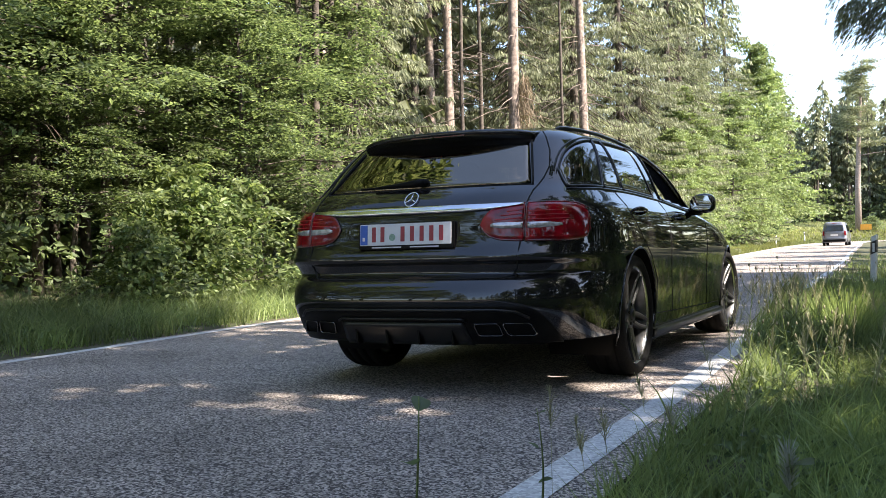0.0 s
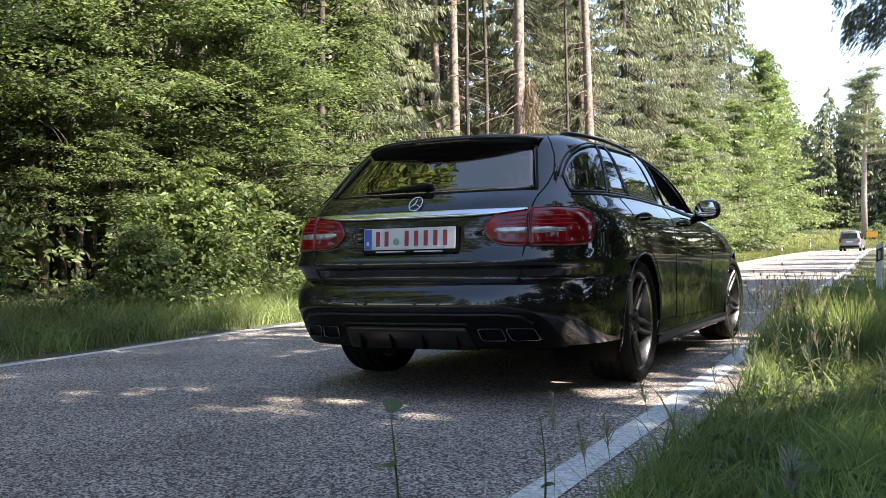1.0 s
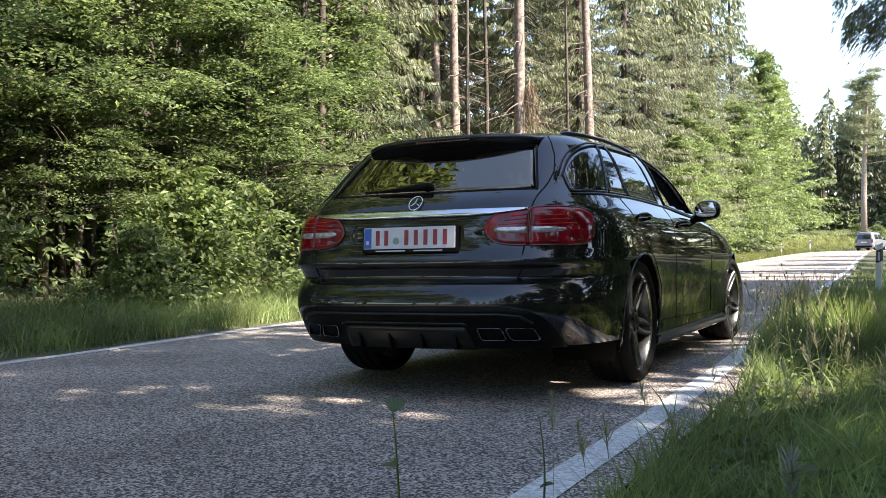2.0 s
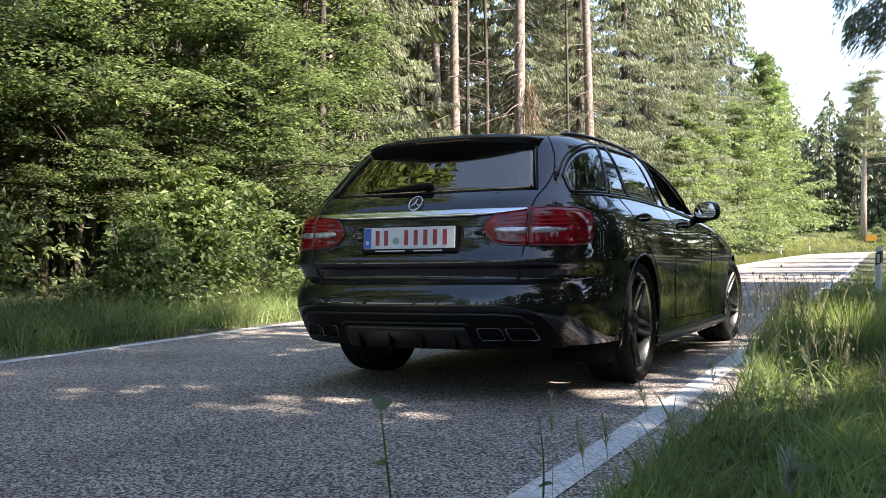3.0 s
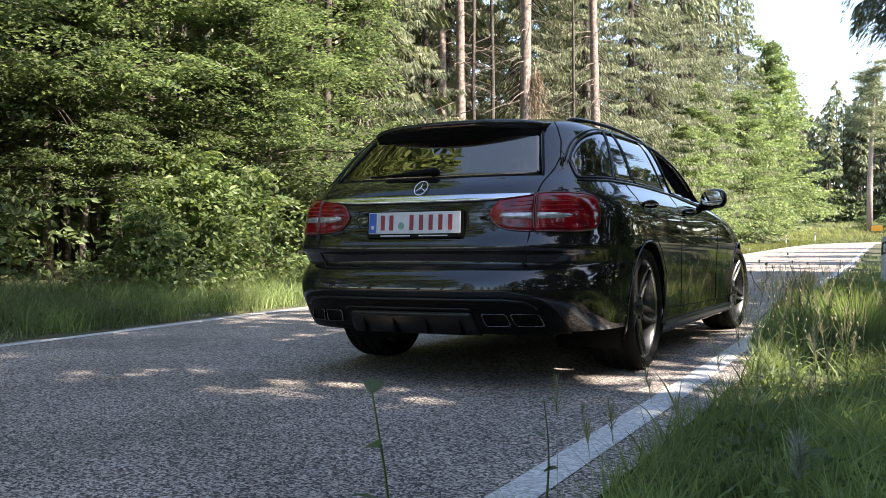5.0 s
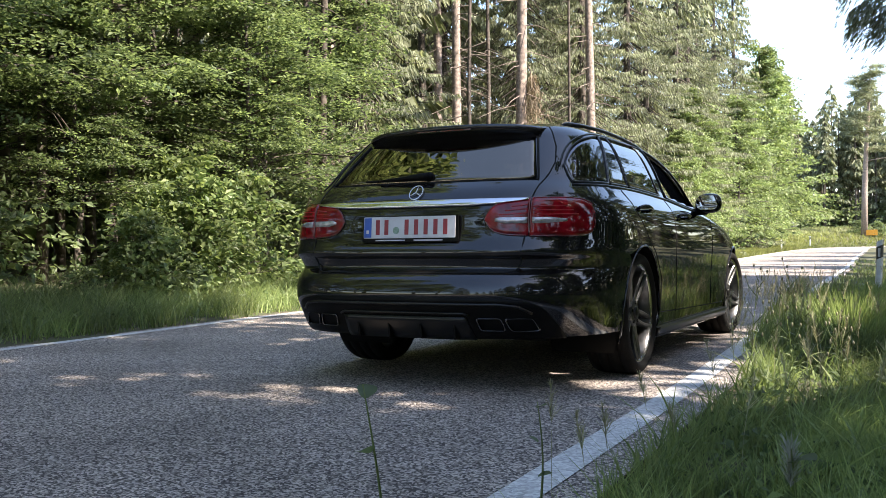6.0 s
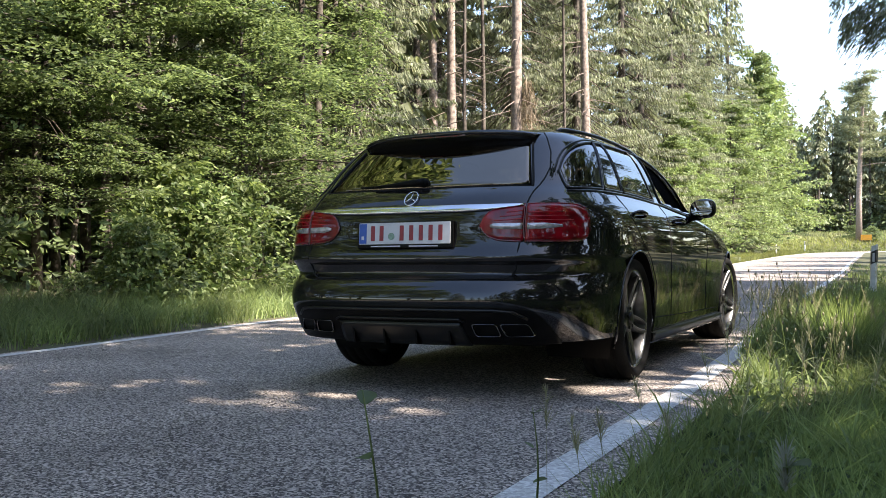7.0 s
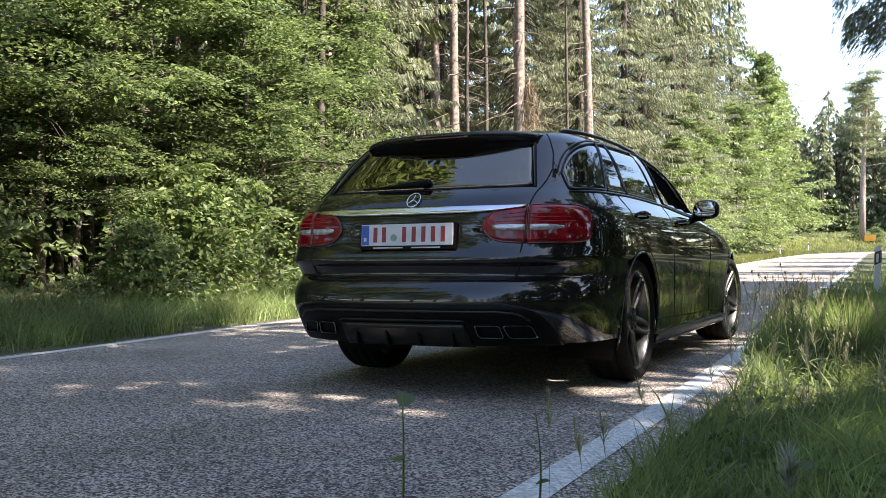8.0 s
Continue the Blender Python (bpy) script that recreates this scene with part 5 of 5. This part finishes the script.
def branching_weed(x, y, height, seed):
    """Upright wiry weed: a dark stem, side stems in its upper half, a bud on each tip and slim leaves below."""
    rng = np.random.default_rng(seed)
    root = tagged(empty("wiry_weed"), "tall wiry weed with buds standing in the verge", "plant", "wiry weeds in the verge")
    bend = rng.normal(size=2) * 0.05
    at = lambda u: Vector((bend[0] * u * u, bend[1] * u * u, height * u))
    bm = bmesh.new()
    tube(bm, [at(u) for u in np.linspace(0, 1, 8)], [0.0035 - 0.0025 * u for u in np.linspace(0, 1, 8)], 5)
    part("stem", bm, M_GRASS, root, smooth=True)
    tips = [at(1.0)]
    for k in range(7):
        u = 0.45 + 0.5 * k / 7
        a = 2.4 * k + rng.random()
        ln = height * (0.28 - 0.16 * (u - 0.45)) * (0.7 + 0.5 * rng.random())
        tip = at(u) + Vector((math.cos(a) * ln * 0.55, math.sin(a) * ln * 0.55, ln * 0.85))
        bm = bmesh.new()
        tube(bm, [at(u), (at(u) + tip) / 2 + Vector((math.cos(a), math.sin(a), -0.4)) * ln * 0.08, tip], [0.002, 0.0016, 0.001], 4)
        part("side_stem", bm, M_GRASS, root, smooth=True)
        tips.append(tip)
    for p in tips:
        bm = bmesh.new()
        tube(bm, [p + Vector((0, 0, d)) for d in (-0.006, 0.0, 0.008, 0.014)], [0.002, 0.0055, 0.005, 0.0015], 6)
        part("bud", bm, M_STRAW, root, smooth=True)
    for k in range(8):
        u, a, ln = 0.06 + 0.5 * k / 8, 2.1 * k + rng.random(), 0.06 + 0.05 * rng.random()
        way, side = Vector((math.cos(a), math.sin(a), 0)), Vector((-math.sin(a), math.cos(a), 0))
        bm = bmesh.new()
        rows = []
        for t in np.linspace(0, 1, 5):
            c = at(u) + way * ln * t + Vector((0, 0, ln * (0.6 * t - 0.5 * t * t)))
            w = 0.007 * math.sin(math.pi * (0.1 + 0.88 * t))
            rows.append([bm.verts.new(c - side * w), bm.verts.new(c + side * w)])
        for p, q in zip(rows, rows[1:]):
            bm.faces.new((p[0], p[1], q[1], q[0])).smooth = True
        part("leaf", bm, M_GRASS, root)
    root.location = (x, y, float(ground_z(x, y)))


for k, (x, y, h) in enumerate(((1.72, 0.35, 0.46), (1.80, 0.75, 0.52), (1.66, 1.3, 0.5), (1.40, 1.6, 0.58), (1.92, 1.1, 0.42), (1.58, 2.2, 0.62), (1.84, 2.0, 0.5), (1.98, 0.2, 0.38))):
    branching_weed(x, y, h, 60 + k)

M_POST = mat("post_white", (0.72, 0.74, 0.74), 0.45, vary=0.2, scale=12)
M_BLACK = mat("post_black", (0.02, 0.02, 0.02), 0.5, vary=0.2, scale=20)
M_REFLECT = mat("reflector_white", (0.75, 0.76, 0.78), 0.15, 0.3, vary=0.1, scale=60)


def delineator():
    """White roadside post with a slanted black band and a reflector."""
    root = tagged(empty("delineator_post"), "white delineator post with a black band at the verge", "post", "delineator posts")
    bm = bmesh.new()
    prof = [(-0.06, 0.03), (0.06, 0.03), (0.035, -0.045), (-0.035, -0.045)]
    for z0, z1, tilt in ((0.0, 1.0, 0.03),):
        lo = [bm.verts.new((x, y, z0)) for x, y in prof]
        hi = [bm.verts.new((x, y, z1 + tilt * (x / 0.06))) for x, y in prof]
        bm.faces.new(lo[::-1]), bm.faces.new(hi)
        for k in range(4):
            bm.faces.new((lo[k], lo[(k + 1) % 4], hi[(k + 1) % 4], hi[k]))
    bmesh.ops.recalc_face_normals(bm, faces=bm.faces[:])
    part("post_body", bm, M_POST, root)
    bm = bmesh.new()
    sc = 1.05
    lo = [bm.verts.new((x * sc, y * sc, 0.67 + 0.5 * x)) for x, y in prof]
    hi = [bm.verts.new((x * sc, y * sc, 0.90 + 0.5 * x)) for x, y in prof]
    bm.faces.new(lo[::-1]), bm.faces.new(hi)
    for k in range(4):
        bm.faces.new((lo[k], lo[(k + 1) % 4], hi[(k + 1) % 4], hi[k]))
    bmesh.ops.recalc_face_normals(bm, faces=bm.faces[:])
    part("black_band", bm, M_BLACK, root)
    bm = bmesh.new()
    box(bm, -0.02, 0.02, -0.056, -0.046, 0.70, 0.86, 0.003)
    part("reflector", bm, M_REFLECT, root)
    return root


post = delineator()
post.matrix_basis = pose(1.60, 14.94, -0.16, 0, 2, -4)
copy_thing(post, pose(-6.95, 70.5, float(ground_z(-6.95, 70.5)) - 0.1, 0, 0, 0))
copy_thing(post, pose(-7.2, 94, float(ground_z(-7.2, 94)) - 0.05, 0, 0, 0))

M_ORANGE = mat("orange_board", (0.75, 0.33, 0.03), 0.5, vary=0.2, scale=5)
M_STEEL = mat("galvanised_steel", (0.4, 0.4, 0.41), 0.5, 0.7, vary=0.3, scale=20)
sign = tagged(empty("road_sign"), "low orange road board on two steel posts", "sign")
sx, sy = -2.2, 107.0
sz = float(ground_z(sx, sy))
bm = bmesh.new()
box(bm, -0.55, 0.55, -0.015, 0.015, 0.35, 0.95, 0.006)
part("board", bm, M_ORANGE, sign)
for x in (-0.4, 0.4):
    bm = bmesh.new()
    tube(bm, [(x, 0.035, -0.2), (x, 0.035, 0.92)], 0.02, 8)
    part("sign_post", bm, M_STEEL, sign)
sign.location = (sx, sy, sz)


# the tree whose branch hangs over the road
def hanging_tree():
    rng = np.random.default_rng(41)
    root = tagged(empty("spruce_tree"), "spruce with a long branch hanging over the road", "tree", EDGE)
    bm = bmesh.new()
    tube(bm, [(0, 0, -0.3), (0.05, 0, 5), (0, 0.05, 10), (0, 0, 15)], [0.2, 0.16, 0.1, 0.02], 9)
    P0, P1 = [], []
    limbs = [((0, 0, 6.0), (-3.9, -1.2, 4.75), (-5.05, -1.55, 3.75)), ((0, 0, 5.6), (-3.2, -1.9, 4.6), (-4.75, -2.4, 3.45)), ((0, 0, 6.6), (-3.6, -0.4, 5.6), (-5.2, -1.0, 4.35))]
    for k in range(50):
        f = 5 + 9.5 * rng.random()
        a = rng.random() * 6.28
        r = 2.6 * (1 - (f - 5) / 11)
        limbs.append(((0, 0, f), (math.cos(a) * r * 0.6, math.sin(a) * r * 0.6, f - 0.5), (math.cos(a) * r, math.sin(a) * r, f - 0.9)))
    for q, (a, b, c) in enumerate(limbs):
        a, b, c = np.array(a), np.array(b), np.array(c)
        tube(bm, [a, (a + 2 * b + c) / 4, c], [0.03, 0.02, 0.005], 5, cap=False)
        m = 4200 if q < 3 else 110
        u = 0.15 + 0.85 * rng.random(m) ** 0.6
        p = a * ((1 - u) ** 2)[:, None] + 2 * b * (u * (1 - u))[:, None] + c * (u * u)[:, None]
        way = (c - a) / np.linalg.norm(c - a)
        side = np.cross(way, [0, 0, 1])
        sg = rng.normal(size=m) * 0.30 * (1.1 - 0.6 * u)
        p = p + side * sg[:, None] + np.array([0, 0, -1]) * (np.abs(sg) * 0.9 + 0.25 * rng.random(m) * (rng.random(m) < 0.6))[:, None]
        d = side * np.sign(sg)[:, None] * 0.4 + way * 0.5 + np.array([0, 0, -0.9]) * rng.random(m)[:, None]
        P0.append(p), P1.append(p + d * (0.04 + 0.05 * rng.random(m))[:, None])
    part("trunk", bm, M_BARK, root, smooth=True)
    V, Q = strip_quads(np.concatenate(P0), np.concatenate(P1), 0.016, rng)
    raw("crown", V, Q, M_NEEDLE, root)
    root.matrix_basis = pose(6.55, 10.4, float(ground_z(6.55, 10.4)) - 0.26)
    return root


hanging_tree()


# the tall pine in the bend
def bend_pine():
    rng = np.random.default_rng(42)
    root = tagged(empty("pine_tree"), "tall slim pine with a sparse flat crown", "tree", "trees beyond the bend")
    bm = bmesh.new()
    pts = [(0, 0, -0.4), (0.05, 0, 5), (0.25, 0, 10), (0.5, 0, 14), (0.75, 0, 18.6)]
    tube(bm, pts, [0.36, 0.30, 0.22, 0.15, 0.04], 9)
    C = []
    for k in range(34):
        f = 6.0 + 12.6 * rng.random() ** 0.6
        b = np.array([np.interp(f, [0, 5, 10, 14, 18.6], [0, 0.05, 0.25, 0.5, 0.75]), 0, f])
        a = rng.random() * 6.28
        r = (1.2 + 2.2 * rng.random()) * (1.15 - 0.6 * (f - 6) / 12.6)
        e = b + np.array([math.cos(a) * r, math.sin(a) * r, 0.15 * r - 0.2])
        tube(bm, [b, (b + e) / 2 + [0, 0, 0.1], e], [0.06, 0.04, 0.01], 4, cap=False)
        if f > 8.5 or k % 3 == 0:
            for q in range(3):
                C.append(e + (b - e) * 0.3 * q + rng.normal(size=(110, 3)) * [0.5, 0.5, 0.13])
    part("trunk", bm, M_BARK_PINE, root, smooth=True)
    C = np.concatenate(C)
    d = rng.normal(size=C.shape) * [1, 1, 0.5]
    d /= np.linalg.norm(d, axis=1)[:, None]
    V, Q = strip_quads(C, C + d * 0.28, 0.07, rng)
    raw("crown", V, Q, M_NEEDLE, root)
    x, y = -2.98, 107.9
    root.matrix_basis = pose(x, y, float(ground_z(x, y)))


bend_pine()

# dry branch hanging beside the bare conifer
rng_d = np.random.default_rng(9)
dry = tagged(empty("dry_branch"), "dead brown spruce branch hanging by the trunk", "branch")
P0 = rng_d.normal(size=(500, 3)) * [0.12, 0.12, 0.0] + np.column_stack([np.zeros(500), np.zeros(500), -1.5 * rng_d.random(500)])
P0[:, :2] *= (0.4 - 0.9 * P0[:, 2:3])
V, Q = strip_quads(P0, P0 + np.column_stack([rng_d.normal(size=(500, 2)) * 0.08, -0.1 - 0.25 * rng_d.random(500)]), 0.02, rng_d)
raw("needle_spray", V, Q, M_NEEDLE_DEAD, dry)
bm = bmesh.new()
tube(bm, [(-0.45, 0, 0.25), (-0.1, 0, 0.15), (0.05, 0, -0.3), (0.1, 0, -1.4)], [0.025, 0.02, 0.014, 0.004], 5)
part("stick", bm, M_BARK, dry)
dry.location = (-7.52, 20.95, 5.75)


# ---- other vehicles ----
def loft(name, parent, tabs, material, n_pow=5.0, corner=0.6, levels=40):
    """Closed vehicle shell from tables of half width, tail and nose by height."""
    w_t, r_t, f_t = tabs
    zs = np.linspace(w_t[0][0], w_t[-1][0], levels)
    bm = bmesh.new()
    a = np.linspace(0, math.pi / 2, 14)
    rings = []
    for z in zs:
        w, r, f = (float(smooth_table(t, z)) for t in tabs)
        c = min(corner, (f - r) * 0.4)
        xs = np.concatenate([w * np.sin(a) ** (2 / n_pow), w * np.sin(a[::-1]) ** (2 / n_pow)])
        ys = np.concatenate([r + c - c * np.cos(a) ** (2 / n_pow), f - c + c * np.cos(a[::-1]) ** (2 / n_pow)])
        rings.append([bm.verts.new((x, y, z)) for x, y in zip(xs, ys)] + [bm.verts.new((-x, y, z)) for x, y in zip(xs[-2:0:-1], ys[-2:0:-1])])
    k = len(rings[0])
    for p, q in zip(rings, rings[1:]):
        for i in range(k):
            bm.faces.new((p[i], p[(i + 1) % k], q[(i + 1) % k], q[i])).smooth = True
    bm.faces.new(rings[-1])
    bm.faces.new(rings[0][::-1])
    bmesh.ops.recalc_face_normals(bm, faces=bm.faces[:])
    return part(name, bm, material, parent)


def slab(name, quad, thick, material, parent, label=""):
    """A plate with thickness from four corners."""
    bm = bmesh.new()
    q = [Vector(p) for p in quad]
    n = (q[1] - q[0]).cross(q[3] - q[0]).normalized() * thick
    a, b = [bm.verts.new(p) for p in q], [bm.verts.new(p + n) for p in q]
    bm.faces.new(a), bm.faces.new(b[::-1])
    for k in range(4):
        bm.faces.new((a[k], a[(k + 1) % 4], b[(k + 1) % 4], b[k]))
    bmesh.ops.recalc_face_normals(bm, faces=bm.faces[:])
    return part(name, bm, material, parent, label)


M_SILVER = mat("silver_paint", (0.20, 0.205, 0.235), 0.35, 0.4, vary=0.12, scale=4, coat=0.6)
M_VAN_GLASS = mat("van_glass", (0.015, 0.018, 0.02), 0.05, spec=0.7)


def small_wheel(parent, x, y, r=0.31):
    w = empty("wheel")
    w.parent = parent
    w.location = (x, y, r)
    g = 1 if x > 0 else -1
    bm = bmesh.new()
    ring_of(bm, [(0.19, g * 0.09), (0.27, g * 0.10), (r, g * 0.07), (r, -g * 0.07), (0.27, -g * 0.1), (0.19, -g * 0.09)], 28)
    part("tyre", bm, M_RUBBER, w)
    bm = bmesh.new()
    ring_of(bm, [(0.20, g * 0.085), (0.185, g * 0.06), (0.05, g * 0.07), (0.0001, g * 0.075)], 20)
    for k in range(5):
        a = 2 * math.pi * k / 5
        tube(bm, [(g * 0.075, 0.04 * math.cos(a), 0.04 * math.sin(a)), (g * 0.085, 0.19 * math.cos(a), 0.19 * math.sin(a))], 0.02, 5)
    part("rim", bm, M_STEEL, w)
    return w


def build_van():
    van = tagged(empty("van"), "silver compact van driving away down the road", "van")
    tabs = ([(0.24, 0.78), (0.32, 0.85), (0.55, 0.885), (0.95, 0.89), (1.08, 0.87), (1.55, 0.77), (1.74, 0.71), (1.80, 0.62), (1.83, 0.40)],
            [(0.24, 0.10), (0.32, 0.02), (0.55, 0.0), (0.70, 0.03), (0.95, 0.04), (1.08, 0.06), (1.55, 0.15), (1.74, 0.21), (1.80, 0.30), (1.83, 0.55)],
            [(0.24, 4.25), (0.4, 4.40), (0.65, 4.38), (0.85, 4.22), (0.98, 3.80), (1.06, 3.45), (1.4, 2.98), (1.72, 2.45), (1.80, 2.25), (1.83, 2.0)])
    loft("body", van, tabs, M_SILVER)
    slab("rear_window", ((-0.66, 0.055, 1.10), (0.66, 0.055, 1.10), (0.60, 0.145, 1.56), (-0.60, 0.145, 1.56)), 0.02, M_VAN_GLASS, van)
    slab("bumper", ((-0.80, -0.02, 0.30), (0.80, -0.02, 0.30), (0.80, -0.02, 0.48), (-0.80, -0.02, 0.48)), 0.05, M_DARK, van)
    slab("number_plate", ((-0.26, 0.005, 0.76), (0.26, 0.005, 0.76), (0.26, 0.01, 0.87), (-0.26, 0.01, 0.87)), 0.015, M_PLATE, van)
    slab("high_brake_light", ((-0.18, 0.175, 1.70), (0.18, 0.175, 1.70), (0.18, 0.18, 1.73), (-0.18, 0.18, 1.73)), 0.012, M_RED, van)
    for g in (1, -1):
        slab("taillight", ((g * 0.70, 0.02, 0.78), (g * 0.84, 0.04, 0.78), (g * 0.81, 0.09, 1.12), (g * 0.70, 0.05, 1.12)), 0.02 * -g, M_RED, van)
        for y0, y1 in ((0.55, 1.55), (1.65, 2.65)):
            slab("side_window", ((g * 0.875, y0, 1.10), (g * 0.875, y1, 1.10), (g * 0.775, y1 - 0.12, 1.56), (g * 0.775, y0 + 0.05, 1.56)), 0.012 * g, M_VAN_GLASS, van)
        bm = bmesh.new()
        bmesh.ops.create_uvsphere(bm, u_segments=12, v_segments=8, radius=1)
        for v in bm.verts:
            v.co = Vector((g * 0.99 + v.co.x * 0.10, 2.85 + v.co.y * 0.07, 1.10 + v.co.z * 0.10))
        part("wing_mirror", bm, M_DARK, van, smooth=True)
    wheels = [small_wheel(van, x, y) for x in (0.80, -0.80) for y in (0.80, 3.55)]
    return van, wheels


van, van_wheels = build_van()


def build_parked():
    car = tagged(empty("parked_car"), "grey car parked at the far wood edge", "car")
    tabs = ([(0.2, 0.75), (0.5, 0.87), (0.85, 0.86), (1.0, 0.80), (1.35, 0.64), (1.43, 0.45)],
            [(0.2, 0.15), (0.5, 0.0), (0.85, 0.05), (1.0, 0.2), (1.35, 0.75), (1.43, 1.1)],
            [(0.2, 4.0), (0.5, 4.2), (0.75, 4.1), (0.9, 3.4), (1.0, 3.1), (1.35, 2.3), (1.43, 2.0)])
    loft("body", car, tabs, M_SILVER)
    for g in (1, -1):
        for y0, y1 in ((0.9, 1.7), (1.78, 2.7)):
            slab("side_window", ((g * 0.82, y0, 0.98), (g * 0.82, y1, 0.98), (g * 0.665, y1 - 0.3, 1.32), (g * 0.665, y0 + 0.1, 1.32)), 0.012 * g, M_VAN_GLASS, car)
    for x in (0.76, -0.76):
        for y in (0.8, 3.4):
            small_wheel(car, x, y)
    car.matrix_basis = pose(-10.6, 113.4, float(ground_z(-10.6, 113.4)) - 0.02, 0, 0, 78)


build_parked()


# ---- movement ----
def motions():
    drive = [(0.0, -3.05, 73.0, -1), (0.5, -3.12, 79.0, -1), (1.0, -3.12, 85.0, -3), (1.5, -2.95, 91.0, -5), (1.7, -2.80, 93.2, -8), (2.2, -2.2, 98.4, -22), (2.8, -0.55, 104.2, -38), (3.3, 3.2, 108.4, -56), (4.0, 10.6, 112.2, -68), (6.0, 34.0, 119.0, -75), (8.0, 60.0, 125.5, -76)]
    walk(van, [(t, pose(x, y, float(road_z(y)) + 0.005, 0, 0, a)) for t, x, y, a in drive])
    for w in van_wheels:
        base = w.location.copy()
        walk(w, [(k / 30, pose(base.x, base.y, base.z, -60 * k)) for k in range(241)])
    sway = [(0.0, 6.5), (0.5, 3.0), (1.0, 0.0), (1.5, 1.0), (3.0, -2.0), (3.5, -4.0), (4.5, -5.0), (6.0, -5.0), (6.5, -5.0), (7.0, -4.0), (7.5, 1.0), (8.0, 4.0)]
    foot = weed_front.location.copy()
    axis = Vector((-0.45, 0.89, 0))
    walk(weed_front, [(t, Matrix.Translation(foot) @ Matrix.Rotation(radians(a), 4, axis)) for t, a in sway])


motions()
